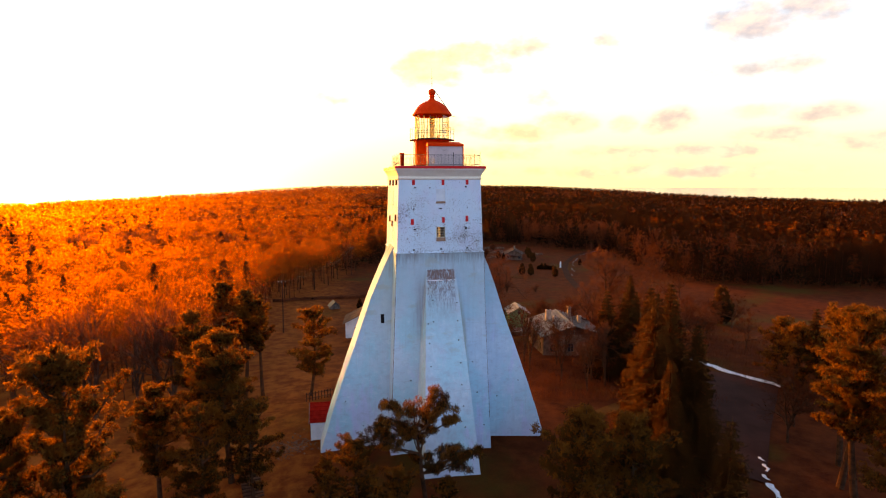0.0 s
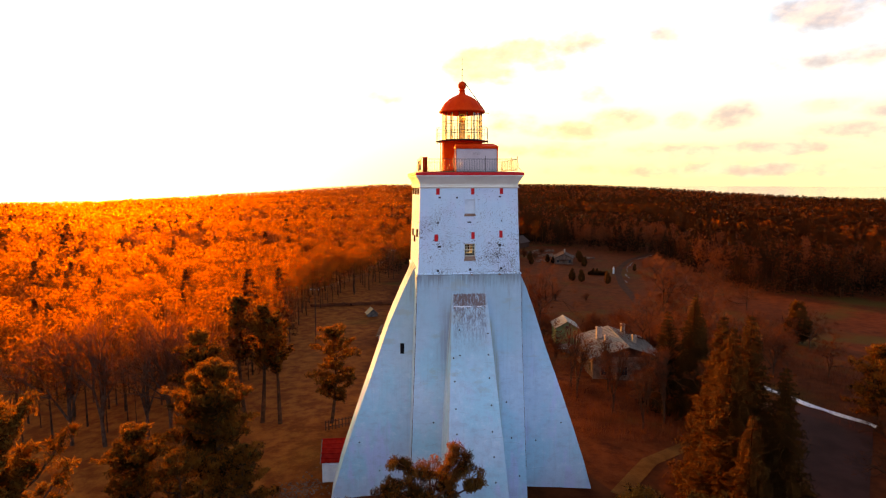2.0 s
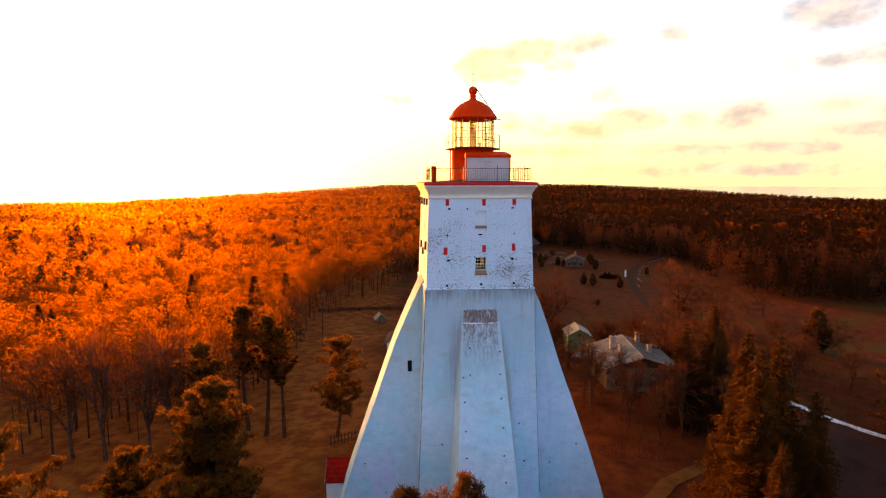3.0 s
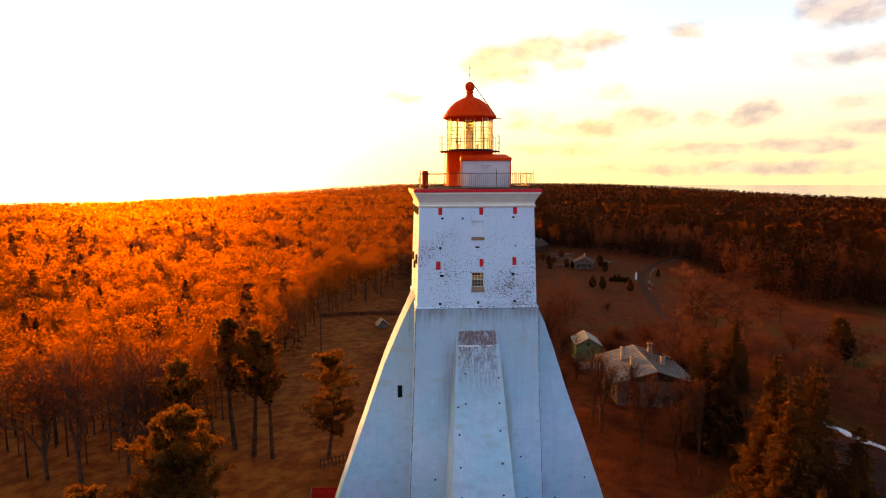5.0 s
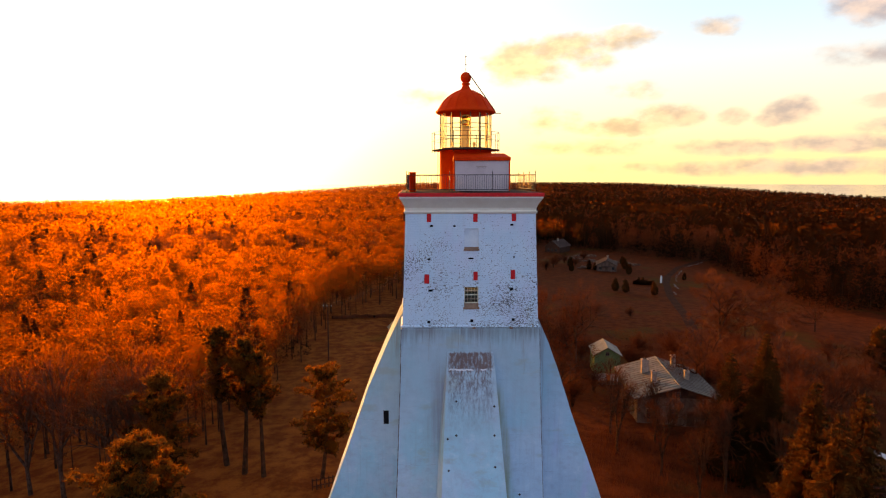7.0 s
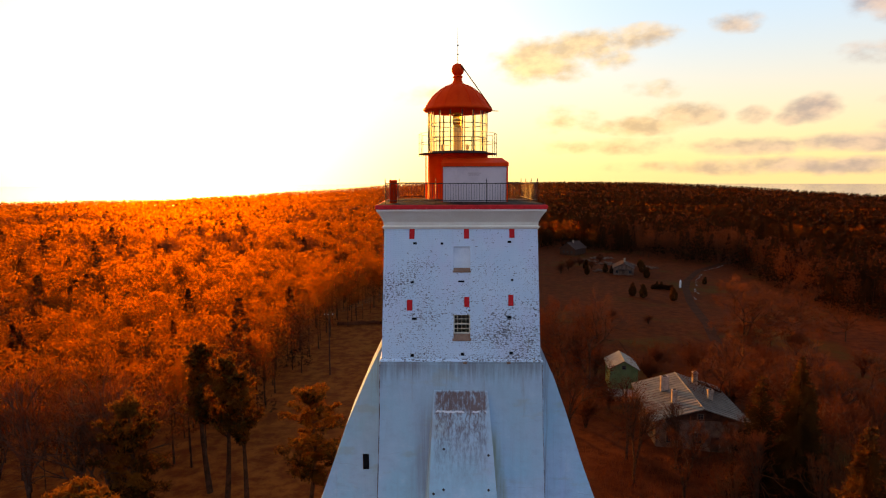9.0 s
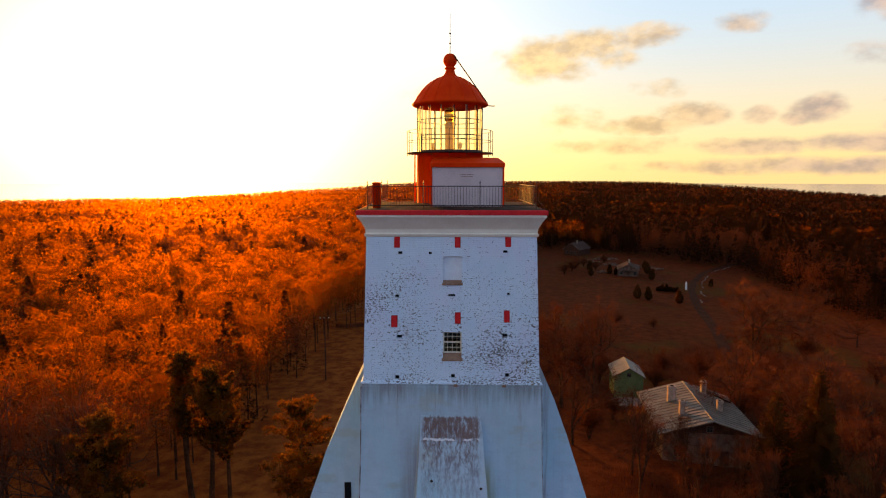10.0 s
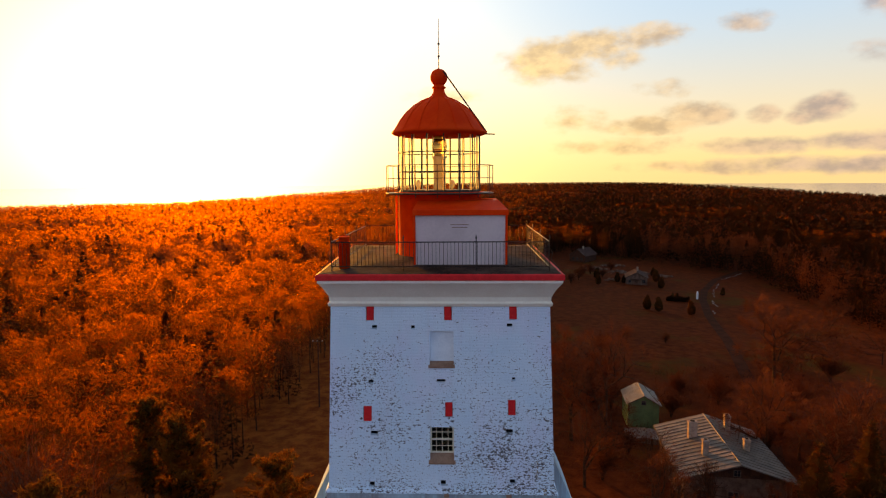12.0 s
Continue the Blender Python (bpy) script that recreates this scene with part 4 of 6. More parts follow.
    ring2 = [bm.verts.new(p) for p in ((-0.95, -1.7, 29.92), (2.30, -1.7, 29.92), (2.30, 0.5, 29.95), (-0.95, 0.5, 29.95))]
    for lo, hi in ((ring0, ring1), (ring1, ring2)):
        for k in range(4):
            bm.faces.new((lo[k], lo[(k + 1) % 4], hi[(k + 1) % 4], hi[k]))
    bm.faces.new(ring0[::-1])
    bm.faces.new(ring2)
    part("annex_roof", bm, RED, tower, "red sheet metal roof")
    plaque = part("plaque", box(bmesh.new(), 0.30, 1.16, -2.945, -2.915, 28.86, 29.14), ANNEX, annex, "faint framed plaque with unreadable writing")
    for i, (a, b) in enumerate(((0.38, 1.08), (0.44, 1.02))):
        part("writing", box(bmesh.new(), a, b, -2.95, -2.94, 29.05 - i * 0.1, 29.075 - i * 0.1), SILL, plaque)
    part("corner_trim", box(bmesh.new(), -1.03, -0.955, -2.96, -2.88, 27.42, 29.42), RED, annex)
    part("corner_trim", box(bmesh.new(), 2.475, 2.55, -2.96, -2.88, 27.42, 29.42), RED, annex)
    # lantern
    cx, cy = -0.14, 0.15
    part("drum", lathe(bmesh.new(), [(1.82, 27.45), (1.80, 27.6), (1.76, 30.12), (1.90, 30.16), (1.92, 30.24), (1.70, 30.26)], 40, cx, cy), RED, tower, "red painted lantern drum", True)
    gal = part("gallery", lathe(bmesh.new(), [(1.74, 30.17), (2.30, 30.17), (2.32, 30.20), (2.30, 30.23), (1.74, 30.23)], 40, cx, cy), IRON, tower, "narrow iron gallery")
    n = 16
    for i in range(n):
        a0, a1 = 2 * math.pi * i / n, 2 * math.pi * (i + 1) / n
        p0, p1 = (Vector((cx + 2.28 * math.cos(a), cy + 2.28 * math.sin(a), 0)) for a in (a0, a1))
        for z in (30.83, 31.36):
            part("rail", bar(bmesh.new(), p0 + Vector((0, 0, z)), p1 + Vector((0, 0, z)), 0.014, sides=5), IRON, gal)
        part("post", bar(bmesh.new(), p0 + Vector((0, 0, 30.05)), p0 + Vector((0, 0, 31.37)), 0.018, sides=5), IRON, gal)
    n = 16
    cage = part("lantern_frame", lathe(bmesh.new(), [(1.70, 30.26), (1.76, 30.26), (1.76, 30.34), (1.70, 30.34)], n, cx, cy), IRON, tower, "dark iron glazing frame")
    for i in range(n):
        a0, a1 = 2 * math.pi * (i + 0.36) / n, 2 * math.pi * (i + 1.36) / n
        p0, p1 = (Vector((cx + 1.74 * math.cos(a), cy + 1.74 * math.sin(a), 0)) for a in (a0, a1))
        part("mullion", bar(bmesh.new(), p0 + Vector((0, 0, 30.26)), p0 + Vector((0, 0, 32.66)), 0.030, sides=6), IRON, cage)
        for z in (31.10, 31.90):
            part("glazing_bar", bar(bmesh.new(), p0 + Vector((0, 0, z)), p1 + Vector((0, 0, z)), 0.022, sides=5), IRON, cage)
        # added pale strips, standing for glass reflections and lit rear mullions
        inner = Vector((cx + 1.63 * math.cos(a0), cy + 1.63 * math.sin(a0), 0))
        part("pale_strip", bar(bmesh.new(), inner + Vector((0, 0, 30.26)), inner + Vector((0, 0, 32.6)), 0.020, sides=6), PILLAR, cage)
        bm = bmesh.new()
        q0, q1 = (Vector((cx + 1.715 * math.cos(a), cy + 1.715 * math.sin(a), 0)) for a in (a0 + 0.01, a1 - 0.01))
        bm.faces.new([bm.verts.new(v) for v in (q0 + Vector((0, 0, 30.3)), q1 + Vector((0, 0, 30.3)), q1 + Vector((0, 0, 32.62)), q0 + Vector((0, 0, 32.62)))])
        g = part("pane", bm, GLASS, cage)
        g.visible_shadow = False
    dome = [(1.74, 32.60), (1.95, 32.66), (2.03, 32.72), (2.02, 32.78), (1.92, 32.86), (1.82, 33.02), (1.66, 33.28), (1.42, 33.58), (1.12, 33.84), (0.80, 34.04), (0.48, 34.18), (0.33, 34.28), (0.25, 34.42), (0.23, 34.56), (0.29, 34.60), (0.29, 34.64), (0.24, 34.67), (0.22, 34.72)]
    d = part("dome", lathe(bmesh.new(), dome, 40, cx, cy), RED, tower, "red sheet metal dome", True)
    for i in range(16):
        a = 2 * math.pi * i / 16
        bm = bmesh.new()
        line = [Vector((cx + (r + 0.008) * math.cos(a), cy + (r + 0.008) * math.sin(a), z)) for r, z in dome[3:11]]
        for p, q in zip(line, line[1:]):
            bar(bm, p, q, 0.022, sides=4)
        part("seam", bm, RED, d)
    part("ball", lathe(bmesh.new(), [(max(0.02, 0.365 * math.sin(t)), 35.03 - 0.365 * math.cos(t)) for t in [math.pi * i / 14 for i in range(15)]], 24, cx, cy), RED, d, "red ball finial", True)
    mast = part("aerial", bar(bmesh.new(), (cx, cy, 35.38), (cx, cy, 37.42), 0.022, 0.008), IRON, tower, "thin lightning rod")
    for z in (35.9, 36.4):
        part("knob", lathe(bmesh.new(), [(0.015, z - 0.05), (0.05, z - 0.02), (0.05, z + 0.02), (0.015, z + 0.05)], 8, cx, cy), IRON, mast)
    part("stay_rod", bar(bmesh.new(), (cx + 0.2, cy - 0.25, 35.25), (cx + 1.95, cy - 0.5, 32.78), 0.03), IRON, tower)
    part("bracket", bar(bmesh.new(), (cx + 1.9, cy - 0.3, 32.66), (cx + 2.35, cy - 0.35, 32.64), 0.025), IRON, tower)
    # lens inside
    lamp = part("lamp_pillar", lathe(bmesh.new(), [(0.26, 30.2), (0.26, 31.65), (0.32, 31.7), (0.32, 31.76)], 16, cx, cy), PILLAR, tower, "pale pillar under the lens", True)
    part("lens", lathe(bmesh.new(), [(0.03, 31.62), (0.17, 31.66), (0.24, 31.80), (0.22, 31.84), (0.30, 31.98), (0.28, 32.02), (0.33, 32.16), (0.31, 32.24), (0.30, 32.38), (0.27, 32.42), (0.22, 32.56), (0.12, 32.66), (0.03, 32.68)], 16, cx, cy), LENS, lamp, "oval brown glass lens")
    for z, r in ((31.82, 0.235), (32.22, 0.325), (32.5, 0.245)):
        part("lens_ring", lathe(bmesh.new(), [(r - 0.02, z - 0.012), (r + 0.015, z - 0.012), (r + 0.015, z + 0.012), (r - 0.02, z + 0.012)], 16, cx, cy), BRASS, lamp)
    for k in range(4):
        a = k * math.pi / 2 + 0.6
        part("lens_rib", bar(bmesh.new(), (cx + 0.34 * math.cos(a), cy + 0.34 * math.sin(a), 31.66), (cx + 0.34 * math.cos(a), cy + 0.34 * math.sin(a), 32.62), 0.012, sides=5), BRASS, lamp)
    for dx, dy in ((-0.9, -0.2), (0.55, -0.5)):
        part("reserve_lamp", lathe(bmesh.new(), [(0.08, 30.25), (0.045, 30.42), (0.10, 30.50), (0.11, 30.66), (0.05, 30.76)], 12, cx + dx, cy + dy), PILLAR, lamp)
    # ladder on the drum
    lad = part("ladder", bar(bmesh.new(), (cx - 1.90, cy + 0.2, 27.5), (cx - 1.88, cy + 0.2, 30.2), 0.025), RED, tower, "red painted iron ladder")
    part("stile", bar(bmesh.new(), (cx - 1.90, cy - 0.2, 27.5), (cx - 1.88, cy - 0.2, 30.2), 0.025), RED, lad)
    for i in range(9):
        z = 27.75 + i * 0.28
        part("rung", bar(bmesh.new(), (cx - 1.89, cy + 0.2, z), (cx - 1.89, cy - 0.2, z), 0.014, sides=5), RED, lad)
    return tower


make_lighthouse()


# ---- buildings and small things ----
def gable_house(name, x, y, rz, half_w, half_l, wall_h, rise, wall_mat, roof_mat, label, over=0.45, rows=10, gable_mat=None, base=None, sink=0.8):
    """A house with its ridge along its own y: walls, gables, a roof laid in rows of sheets. Its foot is at the ground."""
    z0 = ground_z(x, y) if base is None else base
    h = empty(name, x, y, z0, rz)
    tagged(h, label, "house" if half_l > 4 else "shed")
    bm = bmesh.new()
    square_rings(bm, [(half_w, half_l, -sink), (half_w, half_l, wall_h)])
    wall = part("wall", bm, wall_mat, h)
    for s in (-1, 1):
        bm = bmesh.new()
        pts = [(-half_w, wall_h), (half_w, wall_h), (0, wall_h + rise)]
        a = [bm.verts.new((px, s * half_l, pz)) for px, pz in pts]
        b = [bm.verts.new((px, s * (half_l - 0.15), pz)) for px, pz in pts]
        bm.faces.new(a)
        bm.faces.new(b[::-1])
        for i in range(3):
            bm.faces.new((a[i], a[(i + 1) % 3], b[(i + 1) % 3], b[i]))
        part("gable", bm, gable_mat or wall_mat, h)
    roof = part("roof", bar(bmesh.new(), (0, -half_l - over, wall_h + rise + 0.06), (0, half_l + over, wall_h + rise + 0.06), 0.07), roof_mat, h)
    slope = math.hypot(half_w, rise)
    full = slope * (half_w + over) / half_w
    for s in (-1, 1):
        if rows > 12:
            # long sheets from ridge to eave, with a raised seam between them
            wide = 2 * (half_l + over) / rows
            eave_x, eave_z = half_w + over, wall_h + rise * (1 - (half_w + over) / half_w)
            for i in range(rows):
                y0 = -half_l - over + i * wide
                for nm, ya, yb, lo, hi in (("roof_sheet", y0 + 0.01, y0 + wide - 0.01, 0.0, 0.05), ("roof_seam", y0 - 0.04, y0 + 0.04, 0.05, 0.11)):
                    bm = bmesh.new()
                    v = [bm.verts.new((s * px, py, pz + dz)) for px, pz in ((0.0, wall_h + rise), (eave_x, eave_z)) for py in (ya, yb) for dz in (lo, hi)]
                    for q in ((0, 1, 3, 2), (4, 6, 7, 5), (0, 2, 6, 4), (1, 5, 7, 3), (0, 4, 5, 1), (2, 3, 7, 6)):
                        bm.faces.new([v[k] for k in q])
                    part(nm, bm, roof_mat, roof)
        for i in range(rows if rows <= 12 else 0):
            a, b = i / rows * full, (i + 1.12) / rows * full
            pts = []
            for d, lift in ((a, 0.08), (min(b, full), 0.15)):
                pts.append((s * d * half_w / slope, wall_h + rise - d * rise / slope + lift - 0.09))
            bm = bmesh.new()
            v = []
            for px, pz in pts:
                for dz in (0, 0.045):
                    v.append([bm.verts.new((px, sy * (half_l + over), pz + dz)) for sy in (-1, 1)])
            quads = ((v[1][0], v[1][1], v[3][1], v[3][0]), (v[0][0], v[0][1], v[2][1], v[2][0]), (v[2][0], v[2][1], v[3][1], v[3][0]), (v[0][0], v[1][0], v[3][0], v[2][0]), (v[0][1], v[1][1], v[3][1], v[2][1]), (v[0][0], v[0][1], v[1][1], v[1][0]))
            for q in quads:
                bm.faces.new(q)
            part("roof_sheet", bm, roof_mat, roof)
        for sy in (-1, 1):
            bm = bmesh.new()
            bar(bm, (0, sy * (half_l + over + 0.02), wall_h + rise + 0.02), (s * (half_w + over), sy * (half_l + over + 0.02), wall_h + rise - rise * (half_w + over) / half_w + 0.02), 0.07, sides=4)
            part("bargeboard", bm, WOOD, roof)
    return h


def house_window(h, x, y, z, w=0.9, hh=1.2, axis="y"):
    bm = bmesh.new()
    if axis == "y":
        box(bm, x - w / 2, x + w / 2, y - 0.03, y + 0.03, z, z + hh)
    else:
        box(bm, x - 0.03, x + 0.03, y - w / 2, y + w / 2, z, z + hh)
    win = part("window", bm, PANE_DARK, h, "dark window pane")
    bm = bmesh.new()
    e = 0.06
    for a0, a1, b0, b1 in ((-w / 2 - e, -w / 2, -e, hh + e), (w / 2, w / 2 + e, -e, hh + e), (-w / 2, w / 2, hh, hh + e), (-w / 2, w / 2, -e, 0), (-0.025, 0.025, 0, hh), (-w / 2, w / 2, hh * 0.62, hh * 0.62 + 0.04)):
        if axis == "y":
            box(bm, x + a0, x + a1, y - 0.05, y + 0.05, z + b0, z + b1)
        else:
            box(bm, x - 0.05, x + 0.05, y + a0, y + a1, z + b0, z + b1)
    part("window_frame", bm, WOOD, win)
    return win


PANE_DARK = surface("dark_pane", (0.02, 0.018, 0.02), 0.12)


def chimney(h, x, y, z0, z1, w=0.55, d=0.55):
    bm = box(bmesh.new(), x - w / 2, x + w / 2, y - d / 2, y + d / 2, z0, z1)
    c = part("chimney", bm, CHIMNEY, h, "plastered brick chimney")
    part("chimney_cap", box(bmesh.new(), x - w / 2 - 0.06, x + w / 2 + 0.06, y - d / 2 - 0.06, y + d / 2 + 0.06, z1 - 0.22, z1 - 0.06), CHIMNEY, c)
    part("flue", box(bmesh.new(), x - w / 4, x + w / 4, y - d / 4, y + d / 4, z1 - 0.1, z1 + 0.04), DARK, c)


def keepers_house():
    h = gable_house("keepers_house", 30.3, 40.0, -6.2, 5.3, 6.2, 4.05, 1.64, STONE, SHEET, "stone keeper's house with a ridged grey tin roof", 0.6, 17, BROWN, base=-4.55)
    for x in (-3.6, -0.5, 3.4):
        house_window(h, x, -6.22, 1.1, 0.95, 1.35)
    part("door", box(bmesh.new(), 1.1, 2.05, -6.26, -6.18, -0.3, 2.0), BROWN, h, "brown boarded door")
    for y in (-4, 0, 4):
        house_window(h, -5.32, y, 1.1, 0.95, 1.3, "x")
    part("plinth", square_rings(bmesh.new(), [(5.42, 6.32, -1.0), (5.42, 6.32, 0.25)]), STONE, h)
    house_window(h, -0.2, -6.22, 4.25, 0.6, 0.6)
    chimney(h, -2.67, 1.6, 4.3, 6.85, 0.95, 0.7)
    chimney(h, -2.5, -2.9, 4.4, 6.65, 0.6, 0.6)
    chimney(h, 1.9, 3.9, 4.6, 6.9, 0.6, 0.75)
    chimney(h, 2.25, -1.6, 4.5, 6.4, 0.6, 0.6)
    part("gutter", bar(bmesh.new(), (-5.95, -6.75, 3.82), (-5.95, 6.75, 3.82), 0.07), WOOD, h)
    return h


keepers_house()
g = gable_house("green_shed", 27.4, 60.5, -7, 2.2, 2.7, 3.05, 1.25, GREEN, SHEET, "small green boarded shed with a tin roof", 0.3, 9, GREEN, base=-5.0)
house_window(g, 0, -2.72, 2.95, 0.5, 0.5)
part("door", box(bmesh.new(), 0.2, 1.1, -2.76, -2.68, -0.2, 1.8), GREEN, g)
for i in range(9):
    part("cover_strip", box(bmesh.new(), -2.15 + i * 0.53, -2.10 + i * 0.53, -2.73, -2.705, -0.2, 3.0), GREEN, g)
lean = gable_house("lean_to_shed", 26.0, 53.0, -10, 2.6, 1.5, 0.7, 0.25, WOOD, SHEET, "low weathered woodshed with a sheet roof", 0.2, 3)
far = gable_house("stone_cottage", 67.6, 200.5, -15, 3.9, 4.8, 2.9, 2.0, STONE, TILEROOF, "stone cottage with a low grey roof across the field", 0.4, 6)
house_window(far, -2.4, -4.82, 0.9, 0.9, 1.1)
house_window(far, 2.6, -4.82, 0.9, 0.9, 1.1)
porch = part("porch_roof", box(bmesh.new(), -2.0, 2.0, -6.6, -4.8, 2.3, 2.45), TILEROOF, far)
for x in (-1.8, 1.8):
    part("porch_post", bar(bmesh.new(), (x, -6.4, -0.3), (x, -6.4, 2.3), 0.08), WOOD, porch)
chimney(far, 0.4, 1.0, 4.4, 6.2, 0.6, 0.6)
two = gable_house("brown_farmhouse", 60.0, 264, -38, 4.2, 6.0, 3.2, 3.0, BROWN, TILEROOF, "dark wooden farmhouse with a steep roof by the woods", 0.5, 6)
for x in (-2.2, 0, 2.2):
    house_window(two, x, -6.02, 0.9, 0.9, 1.2)
chimney(two, 0.5, -1.0, 5.0, 7.2, 0.6, 0.6)
four = gable_house("white_outbuilding", -5.6, 58.5, -4, 3.8, 3.4, 3.1, 1.9, WHITE, TILEROOF, "white rendered outbuilding with a brown roof behind the tower", 0.5, 8, base=-4.9)
house_window(four, -1.5, -3.42, 1.0, 0.8, 1.0)
part("door", box(bmesh.new(), 0.6, 1.5, -3.46, -3.38, -0.2, 1.9), BROWN, four)
hut = gable_house("ticket_hut", -12.2, 3.0, 90, 1.6, 1.1, 2.0, 1.5, WHITE, HUT_RED, "small white hut with a red roof against the tower", 0.12, 5, base=-1.75)
part("door", box(bmesh.new(), -1.66, -1.58, -0.4, 0.4, -0.1, 1.75), WHITE, hut)
part("red_box", box(bmesh.new(), -1.85, -1.61, -0.95, -0.6, -0.2, 0.55, 0.02), RED, hut, "red box by the wall")
well = gable_house("well_house", -12.6, 93.5, 15, 1.2, 1.2, 0.9, 1.1, WOOD, SHEET, "small wooden well house with a pale roof in the field", 0.3, 4)


def plank_fence(x0, y0, x1, y1, n):
    z = ground_z((x0 + x1) / 2, (y0 + y1) / 2)
    f = empty("plank_fence", x0, y0, z)
    tagged(f, "short dark wooden fence on the grass", "fence")
    dx, dy = x1 - x0, y1 - y0
    for i in range(n + 1):
        t = i / n
        part("post", box(bmesh.new(), dx * t - 0.06, dx * t + 0.06, dy * t - 0.06, dy * t + 0.06, -0.3, 1.15, 0.01), BROWN, f)
    for h in (0.35, 0.95):
        part("rail", bar(bmesh.new(), (0, 0, h), (dx, dy, h), 0.06, sides=4), BROWN, f)


plank_fence(-14.6, 14.6, -11.2, 16.0, 9)


def wooden_steps():
    s = empty("wooden_steps", -18.3, -6.4, ground_z(-18.3, -6.4), 14)
    tagged(s, "wooden log steps in the slope", "steps")
    for i in range(8):
        part("step", box(bmesh.new(), -0.9, 0.9, -2.4 + i * 0.62, -1.98 + i * 0.62, -0.1 + i * 0.03, 0.1 + i * 0.03, 0.02), BROWN, s)


wooden_steps()


def power_pole(x, y, h):
    z = ground_z(x, y)
    p = empty("power_pole", x, y, z)
    tagged(p, "dark wooden power pole at the edge of the wood", "pole", "power poles")
    part("mast", bar(bmesh.new(), (0, 0, -0.5), (0.1, 0, h), 0.14, 0.09, 8), BROWN, p)
    arm = part("crossarm", bar(bmesh.new(), (-0.8, 0, h - 0.5), (0.9, 0, h - 0.5), 0.06, sides=4), BROWN, p)
    for dx in (-0.7, 0.0, 0.8):
        part("insulator", lathe(bmesh.new(), [(0.05, h - 0.44), (0.07, h - 0.36), (0.04, h - 0.28)], 8, dx, 0), WHITE, arm)
    return Vector((x, y, z + h - 0.3))


tops = [power_pole(-22.8, 66.0, 11.5), power_pole(-7.5, 160.0, 11.0)]
for dx in (-0.7, 0.8):
    bm = bmesh.new()
    a, b = tops[0] + Vector((dx, 0, 0)), tops[1] + Vector((dx, 0, 0))
    pts = [a.lerp(b, t / 14) - Vector((0, 0, 2.2 * (1 - (2 * t / 14 - 1) ** 2))) for t in range(15)]
    for p, q in zip(pts, pts[1:]):
        bar(bm, p, q, 0.012, sides=4)
    w = part("power_line", bm, IRON, None)
    tagged(w, "thin sagging power line between two poles", "cable", "power lines")


def road_marker(x, y):
    m = empty("roadside_marker", x, y, ground_z(x, y))
    tagged(m, "white painted roadside marker post by the gravel road", "post")
    part("shaft", box(bmesh.new(), -0.32, 0.32, -0.2, 0.2, -0.2, 2.2, 0.05), WHITE, m)
    part("cap", box(bmesh.new(), -0.2, 0.2, -0.15, 0.15, 2.2, 2.75, 0.06), WHITE, m)


road_marker(78.6, 169.0)
strip("road", [(40, 46), (46, 60), (51, 69.4), (54.2, 81.5), (63.3, 111), (71.6, 142.5), (80, 168), (87, 184), (100, 206), (118, 226), (150, 250)], 2.4, GRAVEL, "brown gravel road winding past the houses", "road", 0.12)
strip("parking_area", [(26, -8), (36, 4), (45, 14), (52, 22)], 13.0, ASPHALT, "dark asphalt turning area below the spruces", "pavement", 0.10)
strip("path", [(14, -3), (20, 4), (27, 9), (36, 12)], 1.6, WORN, "worn footpath round the foot of the tower", "path", 0.06)
strip("snow_bank", [(50.2, 31.0), (51.1, 27.4), (52.0, 24.8), (53.2, 21.8), (54.6, 18.6), (56, 16)], 0.95, SNOW, "melting bank of old snow along the asphalt", "snow", 0.10, "stuff", 0.6, 0.22)
for pts, wide in (([(34.4, -6.9), (34.1, -7.7)], 0.25), ([(33.7, -8.5), (33.3, -9.2), (32.6, -9.8)], 0.3), ([(32.0, -10.6), (31.6, -11.6)], 0.3), ([(31.3, -12.3), (30.7, -13.5), (30.1, -14.7)], 0.55), ([(29.6, -15.3), (29.2, -16.2)], 0.4)):
    strip("snow_patch", pts, wide, SNOW, "small melting patch of old snow beside the asphalt", "snow", 0.10, "stuff", 0.45, 0.06)
for pts, wide in (([(98.0, 197), (93.0, 189), (88.5, 180), (85.5, 172)], 0.22), ([(82.6, 166), (80.6, 160.5), (79.4, 156)], 0.30), ([(118.0, 222), (108.0, 211.5), (103.0, 206)], 0.35), ([(76.0, 150), (74.5, 145)], 0.25)):
    strip("snow_streak", pts, wide, SLUSH, "thin streak of old snow along the gravel road", "snow", 0.2, "stuff", 1.0, 0.04)


def rubble_heap(x, y, wide, n, seed):
    """A low heap of field stones, joined."""
    rng = random.Random(seed)
    bm = bmesh.new()
    for _ in range(n):
        a, u, s = rng.uniform(0, 6.283), math.sqrt(rng.uniform(0, 1)), rng.uniform(0.35, 0.9)
        bmesh.ops.create_icosphere(bm, subdivisions=1, radius=s, matrix=Matrix.Translation((math.cos(a) * u * wide, math.sin(a) * u * wide * 0.5, 0.9 * (1 - u) + rng.uniform(-0.1, 0.2))) @ Matrix.Diagonal((1.0, rng.uniform(0.6, 1.1), rng.uniform(0.5, 0.9), 1)))
    for v in bm.verts:
        v.co += Vector((rng.uniform(-0.1, 0.1), rng.uniform(-0.1, 0.1), rng.uniform(-0.08, 0.08)))
    me = bpy.data.meshes.new("rubble_heap")
    bm.to_mesh(me)
    bm.free()
    me.materials.append(STONE)
    ob = new("rubble_heap", me)
    ob.matrix_basis = pose(x, y, ground_z(x, y))
    tagged(ob, "low heap of rubble stones by the far farm", "rubble", kind="stuff")


